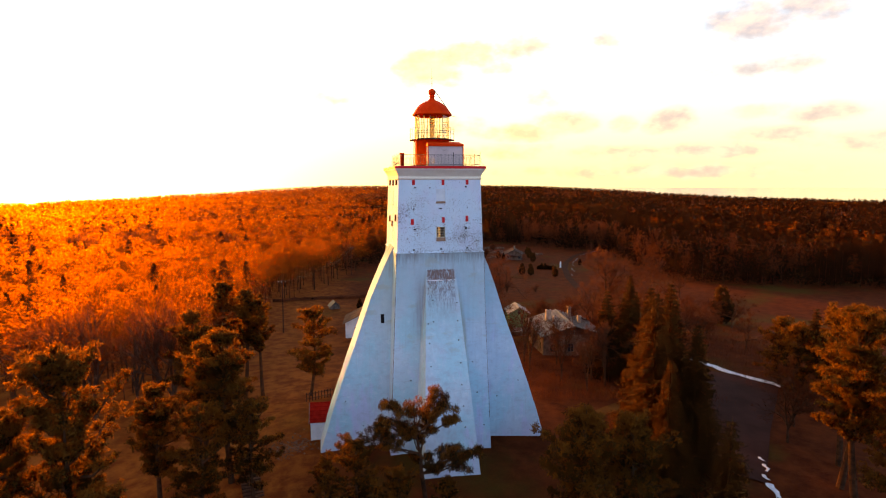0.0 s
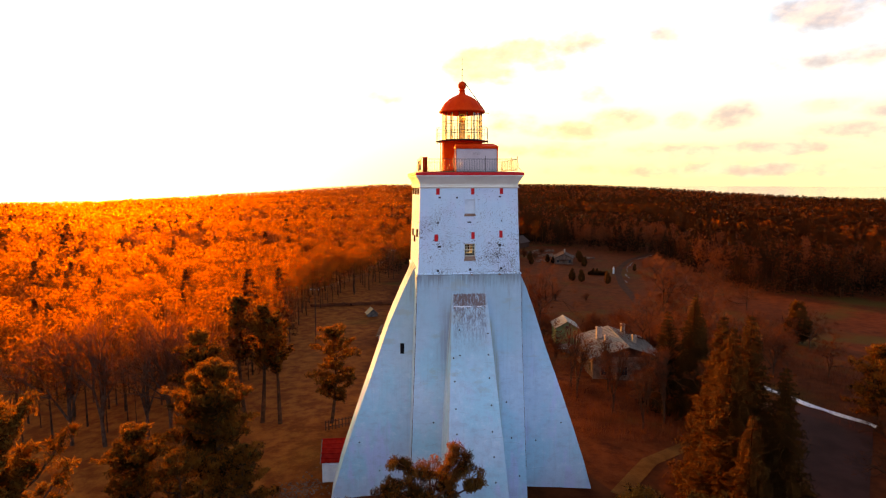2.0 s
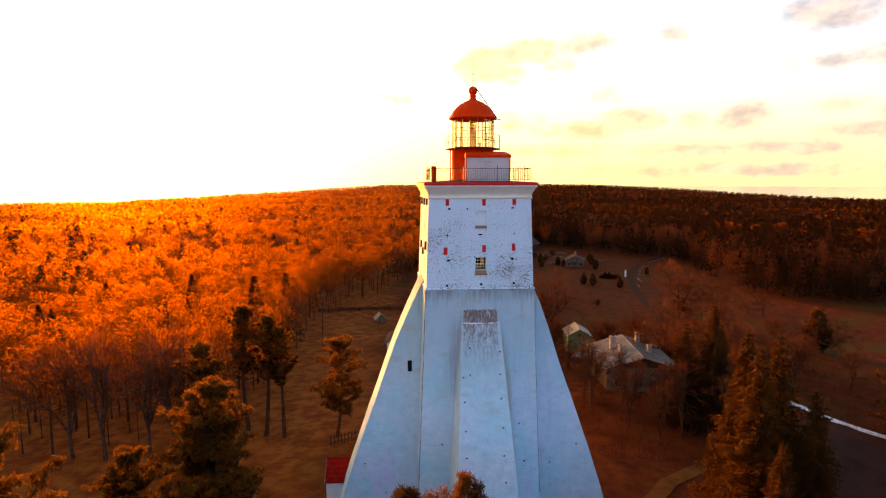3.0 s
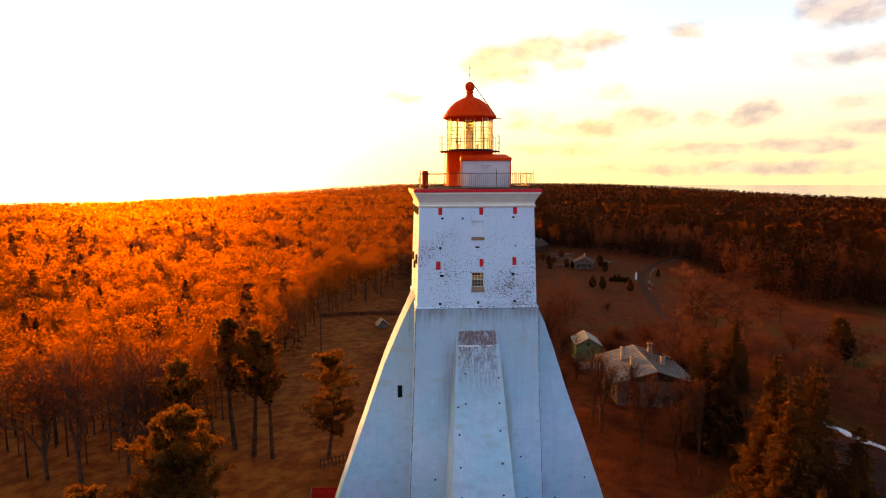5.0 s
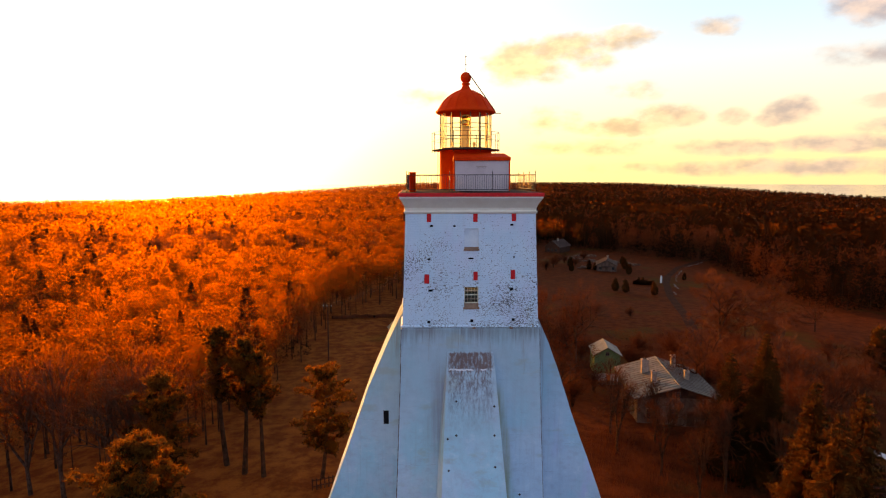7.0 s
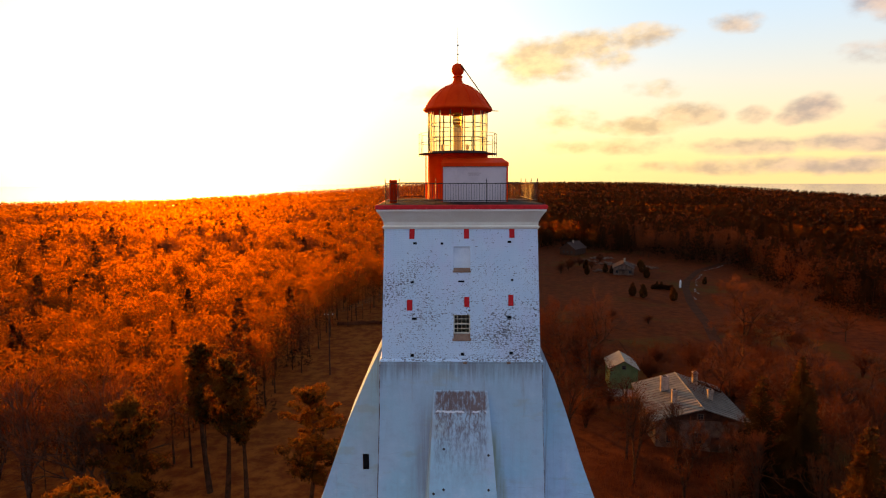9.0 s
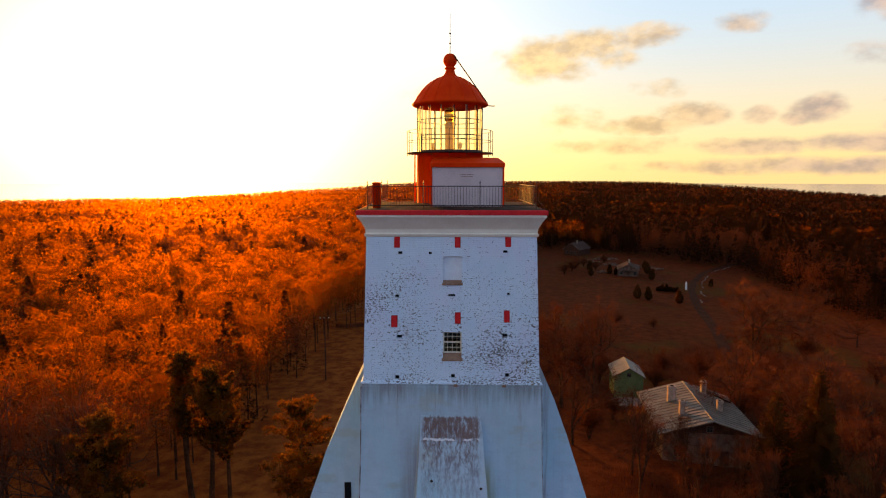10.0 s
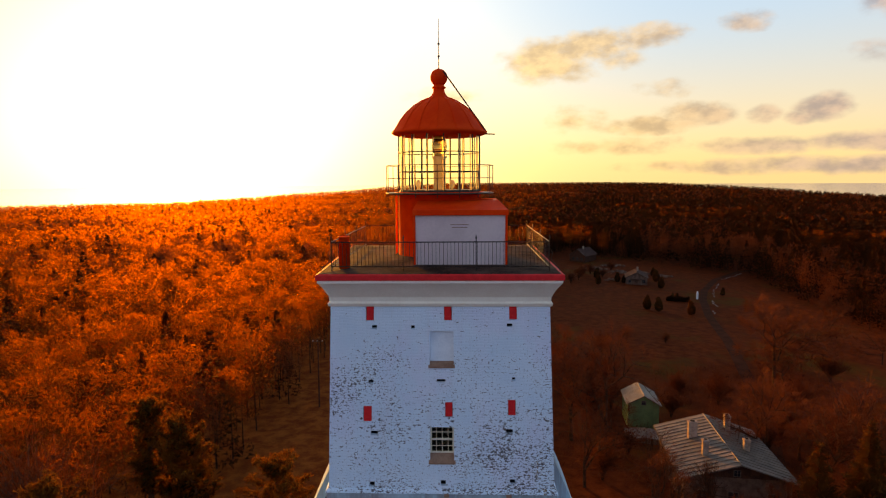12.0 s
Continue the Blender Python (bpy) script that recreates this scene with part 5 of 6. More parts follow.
def pebbles(x, y, wide, long, n, seed):
    """A strewn patch of loose stones, joined."""
    rng = random.Random(seed)
    bm = bmesh.new()
    z0 = ground_z(x, y)
    for _ in range(n):
        px, py, s = rng.gauss(0, 0.42) * wide, rng.gauss(0, 0.42) * long, rng.uniform(0.04, 0.13)
        bmesh.ops.create_icosphere(bm, subdivisions=1, radius=s, matrix=Matrix.Translation((px, py, ground_z(x + px, y + py) - z0 + s * 0.15)) @ Matrix.Rotation(rng.uniform(0, 3), 4, "Z") @ Matrix.Diagonal((1.2, 0.8, 0.5, 1)))
    me = bpy.data.meshes.new("pebbles")
    bm.to_mesh(me)
    bm.free()
    me.materials.append(STONE)
    ob = new("pebbles", me)
    ob.matrix_basis = pose(x, y, z0)
    tagged(ob, "loose brown stones strewn on bare ground by the hut", "stones", kind="stuff")


pebbles(-15.2, 0.6, 3.2, 2.8, 320, 11)
rubble_heap(66.5, 226, 5.0, 34, 1)
rubble_heap(70.5, 246, 5.5, 34, 2)
rubble_heap(60.0, 236, 6.0, 44, 3)
rubble_heap(59.4, 205, 3.0, 22, 4)
rubble_heap(75.0, 222, 5.0, 30, 5)
rubble_heap(82.0, 214, 4.0, 20, 6)
strip("hedge_line", [(-30, 108), (-18, 110), (-4, 111), (6, 113)], 1.0, TWIG, "low dark hedge across the field", "hedge", 0.1, "stuff", 0.3, 0.9)


# ---- trees ----
def leaf_tris(centres, size, rng, flat=1.0, up=0.0, slim=0.35):
    """One slim triangle of random turn at each centre. Returns verts (3n, 3)."""
    n = len(centres)
    d = rng.normal(size=(n, 3))
    d[:, 2] = d[:, 2] * flat + up
    d /= np.linalg.norm(d, axis=1)[:, None]
    e = np.cross(d, rng.normal(size=(n, 3)))
    e /= np.linalg.norm(e, axis=1)[:, None] + 1e-9
    s = size * rng.uniform(0.6, 1.4, size=(n, 1))
    v = np.empty((n, 3, 3))
    v[:, 0] = centres - d * s * 0.5 - e * s * slim
    v[:, 1] = centres - d * s * 0.5 + e * s * slim
    v[:, 2] = centres + d * s * 0.7
    return v.reshape(-1, 3)


def blob(n, c, r, rng, hollow=0.45):
    """Points in an ellipsoid, denser towards its skin."""
    p = rng.normal(size=(n, 3))
    p /= np.linalg.norm(p, axis=1)[:, None]
    return np.asarray(c) + p * (rng.uniform(hollow, 1, size=(n, 1)) ** 0.6) * np.asarray(r)


def leaves_mesh(name, verts, mat):
    me = bpy.data.meshes.new(name)
    n = len(verts) // 3
    me.vertices.add(len(verts))
    me.vertices.foreach_set("co", np.asarray(verts, dtype=np.float32).ravel())
    me.loops.add(len(verts))
    me.loops.foreach_set("vertex_index", np.arange(len(verts), dtype=np.int32))
    me.polygons.add(n)
    me.polygons.foreach_set("loop_start", np.arange(0, 3 * n, 3, dtype=np.int32))
    me.materials.append(mat)
    me.update()
    return me


def mesh_of(bm, name, mat):
    me = bpy.data.meshes.new(name)
    bm.to_mesh(me)
    bm.free()
    me.materials.append(mat)
    return me


def pine_parts(h, spread, seed, low=0.45, clumps=40, leafs=190):
    """A Scots pine: a bent trunk, crooked limbs, flat needle clumps at their ends. Foot at the origin."""
    rng = np.random.default_rng(seed)
    bm = bmesh.new()
    bend = rng.uniform(-0.05, 0.05, 2) * h
    stem = lambda t: Vector((bend[0] * math.sin(t * 2.4), bend[1] * math.sin(t * 3.0), h * t))
    limb(bm, [stem(i / 8) for i in range(9)], 0.018 * h + 0.03, 0.03, 8)
    centres = []
    for i in range(clumps):
        t = low + (1 - low) * (i + rng.uniform(0, 1)) / clumps
        a = i * 2.4 + rng.uniform(-0.5, 0.5)
        prof = math.sin(math.pi * min(1, 0.18 + 0.80 * (t - low) / (1 - low))) ** 0.6
        reach = spread * prof * rng.uniform(0.25, 1.05)
        p0 = stem(t * rng.uniform(0.9, 0.98))
        end = p0 + Vector((math.cos(a) * reach, math.sin(a) * reach, rng.uniform(0.02, 0.16) * h * (0.4 + t)))
        end.z = min(end.z, h * 1.0)
        mid = p0.lerp(end, 0.55) + Vector((0, 0, -0.03 * h))
        if i % 3 < 2:
            limb(bm, [p0, mid, end], 0.006 * h + 0.02, 0.02, 5)
        centres.append((p0, end, rng.uniform(0.6, 1.0)))
    pts = []
    for p0, end, s in centres:
        side = Vector((-(end - p0).y, (end - p0).x, 0)).normalized()
        for f in (0.30, 0.44, 0.57, 0.69, 0.80, 0.90, 1.0):
            for w in (-1, 1):
                cc = p0.lerp(end, f) + side * w * spread * rng.uniform(0.02, 0.17) * (1.15 - 0.5 * f) + Vector(rng.normal(size=3)) * spread * 0.035
                r = spread * rng.uniform(0.065, 0.125) * (0.8 + 0.3 * s)
                pts.append(blob(int(leafs * s * 0.21), cc, (r, r, r * 0.62), rng, 0.0))
    pts = np.concatenate(pts)
    return mesh_of(bm, "trunk", BARK), leaves_mesh("crown", leaf_tris(pts, 0.20 + 0.007 * h, rng, 0.8, 0.9, 0.17), PINE)


def spruce_parts(h, spread, seed):
    """A Norway spruce: whorls of drooping boughs down to the ground."""
    rng = np.random.default_rng(seed)
    bm = bmesh.new()
    limb(bm, [Vector((0, 0, h * i / 6)) for i in range(7)], 0.014 * h + 0.04, 0.02, 7)
    pts = []
    levels = int(h * 2.3)
    for i in range(levels):
        t = 0.06 + 0.93 * i / levels
        reach = spread * (1 - t) ** 0.85 * rng.uniform(0.85, 1.1) + 0.12
        n = max(4, int(10 * (1 - t) + 4))
        for k in range(n):
            a = 2 * math.pi * (k + rng.uniform(-0.3, 0.3)) / n + i
            rr = reach * rng.uniform(0.65, 1.12)
            m = max(8, int(rr * 34))
            u = rng.uniform(0.15, 1, m)
            q = np.stack([np.cos(a) * rr * u, np.sin(a) * rr * u, h * t - 0.28 * rr * u ** 1.3 + 0.10 * rr * np.maximum(0, u - 0.75) * 4], axis=1)
            q += rng.normal(size=q.shape) * np.array([0.13, 0.13, 0.10]) * (0.5 + rr * 0.35)
            pts.append(q)
            if i % 3 == 0 and k % 2 == 0:
                bar(bm, (0, 0, h * t), (math.cos(a) * rr * 0.8, math.sin(a) * rr * 0.8, h * t - 0.2 * rr), 0.035, 0.01, 4)
    pts = np.concatenate(pts)
    return mesh_of(bm, "trunk", BARK), leaves_mesh("crown", leaf_tris(pts, 0.27 + 0.008 * h, rng, 0.5, -0.35, 0.17), SPRUCE)


def bare_parts(h, spread, seed, twigs=9, bark=None):
    """A leafless tree: forking limbs and a haze of thin twigs."""
    rng = np.random.default_rng(seed)
    bm = bmesh.new()
    tips = []

    def grow(p, d, length, r, depth):
        q = p + d * length
        bar(bm, p, q, r, r * 0.68, 6 if depth < 2 else 4 if depth < 3 else 3)
        if depth >= 5:
            tips.append((q, d, length))
            return
        for k in range(4 if depth == 0 else 3 if depth in (1, 2) else 2):
            v = Vector(rng.normal(size=3)) * (0.46 + 0.05 * depth)
            v.x, v.y = v.x * spread, v.y * spread
            grow(q if k < 2 or depth else p + d * length * rng.uniform(0.6, 0.95), (d + v + Vector((0, 0, 0.12))).normalized(), length * rng.uniform(0.62, 0.86), r * 0.64, depth + 1)
            if depth in (1, 2, 3) and rng.uniform() < 0.5:
                v = Vector(rng.normal(size=3)) * 0.7
                tips.append((p.lerp(q, 0.7), (d + v).normalized(), length * 0.7))

    grow(Vector((0, 0, -0.3)), Vector((rng.uniform(-0.05, 0.05), rng.uniform(-0.05, 0.05), 1)).normalized(), h * 0.30, 0.017 * h + 0.03, 0)
    vs = []
    for q, d, ln in tips:
        for _ in range(twigs):
            e = (d + Vector(rng.normal(size=3)) * 0.55 + Vector((0, 0, 0.2))).normalized()
            a = q + Vector(rng.normal(size=3)) * 0.05 * h * 0.3
            b = a + e * ln * rng.uniform(0.5, 1.3)
            w = e.orthogonal().normalized() * (0.013 + 0.0006 * h)
            vs += [a - w, a + w, b]
    return mesh_of(bm, "trunk", bark or BARK), leaves_mesh("crown", np.array([tuple(v) for v in vs]), TWIG)


KINDS = {}


def tree(kind, make, name, label, group, x, y, height, turn=0.0, sink=0.15):
    """Stands a tree of a kind, made once and scaled to its height; its meshes are shared."""
    if kind not in KINDS:
        KINDS[kind] = make()
    trunk, crown, h = KINDS[kind]
    s = height / h
    t = new(name)
    t.empty_display_size = 0.5
    t.matrix_basis = pose(x, y, ground_z(x, y) - sink, 0, 0, turn) @ Matrix.Scale(s, 4)
    tagged(t, label, "tree", group)
    piece("trunk", trunk, t)
    piece("crown", crown, t)
    return t


def pine(x, y, h, form=0, turn=0):
    mk = {0: lambda: (*pine_parts(12, 3.3, 11, 0.34, 46, 165), 12), 1: lambda: (*pine_parts(16, 3.3, 12, 0.40, 56, 170), 16),
          2: lambda: (*pine_parts(10, 3.0, 31, 0.26, 44, 140), 10), 3: lambda: (*pine_parts(14, 2.6, 14, 0.5, 40, 150), 14),
          4: lambda: (*pine_parts(10, 3.6, 61, 0.10, 54, 150), 10)}[form]
    return tree("pine%d" % form, mk, "pine_tree", "Scots pine with a ragged olive crown and a brown trunk", "pines round the tower", x, y, h, turn)


def spruce(x, y, h, form=0, turn=0):
    mk = {0: lambda: (*spruce_parts(19, 4.7, 21), 19), 1: lambda: (*spruce_parts(12, 2.9, 22), 12)}[form]
    return tree("spruce%d" % form, mk, "spruce_tree", "dark Norway spruce with drooping boughs", "spruces by the asphalt", x, y, h, turn)


def bare(x, y, h, form=0, turn=0):
    mk = {0: lambda: (*bare_parts(13, 1.0, 41, 22), 13), 1: lambda: (*bare_parts(15, 1.25, 42, 26), 15), 2: lambda: (*bare_parts(7, 1.2, 43, 13), 7), 3: lambda: (*bare_parts(14, 0.55, 44, 8, BIRCH), 14), 4: lambda: (*bare_parts(12, 0.35, 45, 10), 12), 5: lambda: (*bare_parts(15, 1.5, 91, 46), 15)}[form]
    return tree("bare%d" % form, mk, "bare_tree", "leafless tree with reddish brown twigs", "bare trees round the houses", x, y, h, turn)


def juniper(x, y, h, turn=0):
    def mk():
        rng = np.random.default_rng(51)
        bm = bmesh.new()
        bar(bm, (0, 0, -0.2), (0, 0, 1.6), 0.08, 0.03)
        pts = np.concatenate([blob(420, (0, 0, 1.1), (0.75, 0.75, 1.0), rng, 0.5), blob(160, (0.1, 0, 2.0), (0.45, 0.45, 0.8), rng, 0.4)])
        return mesh_of(bm, "trunk", BARK), leaves_mesh("crown", leaf_tris(pts, 0.34, rng, 1.0, 0.6, 0.3), SPRUCE), 2.8
    return tree("juniper", mk, "juniper_bush", "dark upright juniper bush on the grass", "junipers on the meadow", x, y, h, turn)


def willow_parts(h, wide, seed, stems=70, twigs=46):
    """A broad leafless willow: many stems fanned from the foot, feathered with thin shoots that bend upward."""
    rng = np.random.default_rng(seed)
    bm = bmesh.new()
    vs = []
    for i in range(stems):
        a, u = i * 2.4, math.sqrt((i + 0.5) / stems)
        reach, top = wide * u * rng.uniform(0.5, 1.1), h * (1 - 0.42 * u * u) * rng.uniform(0.55, 1.0)
        way = [Vector((math.cos(a + 0.3 * s) * reach * s ** 1.5 + rng.normal() * 0.03 * h * s, math.sin(a + 0.3 * s) * reach * s ** 1.5 + rng.normal() * 0.03 * h * s, 0.16 * h * min(1, s * 5) + (top - 0.16 * h) * s ** (1.0 - 0.35 * u) - 0.2)) for s in (0.0, 0.28, 0.55, 0.8, 1.0)]
        limb(bm, way[:4], 0.13 if i < 14 else 0.06, 0.025, 4 if i < 14 else 3)
        for _ in range(twigs):
            s = rng.uniform(1.0, 3.98)
            p = way[int(s)].lerp(way[int(s) + 1], s % 1) + Vector(rng.normal(size=3)) * 0.035 * h
            d = ((way[int(s) + 1] - way[int(s)]).normalized() * 0.5 + Vector(rng.normal(size=3)) * 0.55 + Vector((0, 0, 0.45))).normalized()
            b = p + d * rng.uniform(0.7, 2.1)
            w = d.orthogonal().normalized() * 0.034
            vs += [p - w, p + w, b]
    return mesh_of(bm, "trunk", BARK), leaves_mesh("crown", np.array([tuple(v) for v in vs]), TWIG)


def willow(x, y, h, turn=0):
    return tree("willow", lambda: (*willow_parts(7, 3.8, 92, 44, 34), 7), "bare_shrub", "leafless shrub of thin reddish brown shoots", "bare shrubs round the houses", x, y, h, turn)


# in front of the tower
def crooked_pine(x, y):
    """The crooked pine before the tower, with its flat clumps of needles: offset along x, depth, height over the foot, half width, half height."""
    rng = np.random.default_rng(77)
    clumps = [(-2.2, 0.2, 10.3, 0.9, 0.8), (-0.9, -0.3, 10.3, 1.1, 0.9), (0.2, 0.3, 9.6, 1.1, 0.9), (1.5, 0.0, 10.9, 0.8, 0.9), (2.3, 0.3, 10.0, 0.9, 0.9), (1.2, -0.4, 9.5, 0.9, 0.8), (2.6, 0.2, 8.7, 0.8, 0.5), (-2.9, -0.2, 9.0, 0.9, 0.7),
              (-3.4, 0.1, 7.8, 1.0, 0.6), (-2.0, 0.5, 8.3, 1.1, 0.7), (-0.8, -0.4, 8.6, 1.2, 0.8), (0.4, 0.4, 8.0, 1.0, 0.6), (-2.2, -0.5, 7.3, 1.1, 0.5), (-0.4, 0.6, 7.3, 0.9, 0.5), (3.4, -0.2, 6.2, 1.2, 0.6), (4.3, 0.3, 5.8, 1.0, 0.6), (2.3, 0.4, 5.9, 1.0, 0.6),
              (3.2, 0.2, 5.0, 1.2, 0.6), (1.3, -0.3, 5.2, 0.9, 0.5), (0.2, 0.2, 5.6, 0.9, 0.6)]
    z = ground_z(x, y)
    t = empty("pine_tree", x, y, z - 0.2)
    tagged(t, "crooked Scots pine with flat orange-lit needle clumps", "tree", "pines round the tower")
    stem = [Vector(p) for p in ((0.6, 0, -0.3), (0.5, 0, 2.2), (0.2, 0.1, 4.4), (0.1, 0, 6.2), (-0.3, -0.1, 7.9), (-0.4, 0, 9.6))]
    bm = bmesh.new()
    limb(bm, stem, 0.24, 0.05, 8)
    pts = []
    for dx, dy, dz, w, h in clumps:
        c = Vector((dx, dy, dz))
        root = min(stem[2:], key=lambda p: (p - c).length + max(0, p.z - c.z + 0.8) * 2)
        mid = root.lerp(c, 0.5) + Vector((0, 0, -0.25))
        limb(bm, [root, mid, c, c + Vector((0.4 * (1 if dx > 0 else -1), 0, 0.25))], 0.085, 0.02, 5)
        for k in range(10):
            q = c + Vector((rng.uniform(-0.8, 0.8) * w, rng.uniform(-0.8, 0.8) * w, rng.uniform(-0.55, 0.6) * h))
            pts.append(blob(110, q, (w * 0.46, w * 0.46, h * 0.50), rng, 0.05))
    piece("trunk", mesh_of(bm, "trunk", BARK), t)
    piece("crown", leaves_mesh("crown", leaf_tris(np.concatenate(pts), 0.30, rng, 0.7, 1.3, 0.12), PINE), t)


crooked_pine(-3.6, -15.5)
pine(-8.6, -17.5, 8.8, 2, 150)
pine(-5.6, -18.6, 6.8, 0, 250)
pine(-1.6, -18.2, 5.6, 0, 20)
pine(-11.0, -15.5, 6.4, 0, 300)
# open ground to the west
pine(-26.2, -22.6, 19.2, 1, 10)
pine(-30.5, -21.5, 15.5, 1, 130)
pine(-23.5, -27.0, 12.5, 0, 200)
pine(-32.0, -29.0, 13.0, 1, 77)
pine(-20.3, -5.2, 15.0, 0, 60)
pine(-23.2, -3.2, 13.6, 0, 190)
pine(-17.6, -9.5, 9.6, 2, 310)
pine(-21.5, -12.5, 10.8, 2, 15)
pine(-25.5, -9.0, 12.0, 0, 100)
pine(-23.0, 19.5, 15.0, 3, 20)
pine(-20.6, 18.4, 13.6, 3, 140)
pine(-25.8, 22.0, 16.0, 3, 260)
pine(-14.2, 17.2, 11.8, 2, 70)
pine(-27.0, 10.5, 14.0, 0, 300)
bare(-30.5, 14.0, 13.0, 3, 40)
bare(-33.0, 16.5, 14.5, 3, 160)
bare(-36.0, 17.5, 13.0, 3, 250)
bare(-40.5, 16.5, 14.0, 3, 330)
bare(-45.0, 18.0, 13.0, 3, 30)
# east, by the asphalt
spruce(22.4, -8.2, 19.2, 0, 0)
spruce(23.9, -1.7, 17.6, 0, 140)
spruce(20.2, -9.4, 18.4, 0, 220)
spruce(24.2, -10.2, 15.6, 0, 80)
spruce(19.4, -13.6, 13.0, 0, 300)
spruce(17.9, -24.2, 12.6, 1, 40)
spruce(32.0, 18.7, 16.6, 0, 190)
spruce(29.4, 20.5, 14.0, 1, 10)
spruce(34.2, 21.0, 13.2, 1, 250)
pine(7.0, -24.5, 13.6, 0, 15)
pine(10.6, -23.2, 12.2, 0, 200)
pine(8.6, -20.6, 10.4, 2, 110)
pine(13.0, -21.0, 10.0, 0, 330)
pine(35.4, -18.0, 19.0, 1, 30)
pine(38.4, -13.0, 18.2, 1, 170)
pine(33.6, -24.5, 15.5, 0, 260)
pine(42.5, -8.6, 17.0, 1, 300)
pine(39.0, -19.5, 16.5, 0, 80)
pine(45.5, -13.0, 18.0, 1, 220)
pine(56.4, 17.0, 10.5, 4, 0)
spruce(59.8, 14.6, 13.0, 1, 100)
pine(54.0, 11.6, 11.0, 4, 210)
pine(58.0, 8.0, 12.5, 4, 20)
bare(45.6, 1.5, 9.0, 0, 90)
bare(41.0, -3.0, 8.0, 2, 190)
bare(57.0, 79.0, 18.0, 5, 40)
bare(65.5, 37.0, 8.0, 2, 60)
bare(60.2, 43.0, 8.5, 2, 10)
# round the houses
for bx, by, bh, bf, bt in ((18.6, 46.5, 17.5, 0, 0), (15.6, 52.0, 16.0, 0, 120), (8.6, 72.0, 14.0, 1, 60), (17.6, 78.0, 10.0, 1, 310),
                           (19.5, 30.0, 9.0, 4, 20), (26.4, 19.0, 7.0, 4, 60), (35.0, 15.0, 8.5, 4, 100), (38.6, 19.4, 9.0, 4, 15), (42.5, 24.6, 10.0, 4, 270), (23.0, 12.6, 7.5, 4, 205), (31.2, 12.0, 8.0, 4, 75), (44.5, 34.5, 11.0, 3, 160), (47.0, 29.0, 10.0, 4, 240), (48.6, 44.0, 12.0, 3, 30), (24.4, 28.0, 7.5, 4, 170), (30.6, 27.5, 6.5, 4, 250), (36.5, 29.0, 7.5, 4, 80),
                           (37.6, 44.0, 12.5, 0, 30), (40.6, 37.0, 12.0, 0, 200),
                           (43.0, 30.0, 12.0, 0, 60), (38.0, 24.0, 11.0, 0, 310), (46.0, 38.5, 10.5, 1, 100),
                           (18.5, 24.0, 9.0, 4, 40), (21.6, 18.5, 8.5, 4, 250), (27.0, 15.6, 9.0, 4, 150), (70.0, 62.0, 9.0, 1, 20), (77.0, 57.0, 9.0, 1, 100),
                           (14.5, 38.0, 11.0, 0, 200), (44.0, 48.0, 11.0, 1, 40),
                           (60.0, 82.0, 9.0, 1, 130), (68.0, 90.0, 9.5, 1, 220), (76.0, 100.0, 10.0, 1, 330), (84.0, 112.0, 11.0, 1, 50), (88.0, 96.0, 10.0, 1, 190), (92.0, 120.0, 12.0, 0, 90),
                           (26.0, 84.0, 10.0, 1, 240), (18.0, 92.0, 11.0, 1, 15), (50.0, 45.0, 10.0, 0, 210), (55.0, 36.0, 9.0, 0, 300)):
    bare(bx, by, bh, bf, bt)
for wx, wy, wh, wt in ((43.0, 69.5, 6.5, 90), (37.5, 72.5, 5.5, 160), (48.0, 65.0, 7.0, 220), (53.5, 66.0, 7.5, 300), (46.0, 56.0, 7.5, 40), (52.0, 52.0, 7.0, 130), (59.0, 60.0, 7.5, 200),
                       (33.0, 63.0, 5.5, 280), (24.5, 66.0, 7.0, 330), (39.6, 112.0, 5.0, 15), (31.0, 100.0, 6.0, 75), (64.5, 94.0, 6.0, 140), (70.0, 84.0, 6.5, 260), (41.0, 50.0, 6.0, 190), (17.0, 40.0, 6.5, 45), (20.6, 62.0, 6.5, 115),
                       (22.0, 47.5, 5.5, 205), (36.0, 30.5, 5.5, 305), (48.5, 111.0, 3.2, 5), (50.0, 216.0, 6.0, 60), (54.5, 222.0, 5.5, 150), (46.5, 206.0, 6.5, 240), (58.0, 214.0, 4.5, 320), (42.0, 198.0, 6.5, 20), (66.0, 233.0, 5.0, 110), (66.0, 50.0, 6.0, 85), (74.0, 70.0, 6.5, 165)):
    willow(wx, wy, wh, wt)
for jx, jy, jh in ((77.5, 61.5, 9.5), (61.0, 203.0, 4.0), (63.0, 201.0, 3.2), (76.0, 203.0, 5.0), (79.0, 216.0, 4.0), (55.0, 212.0, 4.5), (52.0, 196.0, 4.0), (90.0, 176.0, 3.0), (56.4, 150.6, 4.6), (59.0, 148.0, 4.6), (67.0, 144.0, 4.4), (73.0, 188.0, 4.5), (69.6, 166.5, 2.6), (71.4, 167.6, 2.4), (-6.0, 90.0, 3.0)):
    juniper(jx, jy, jh, jx * 40)


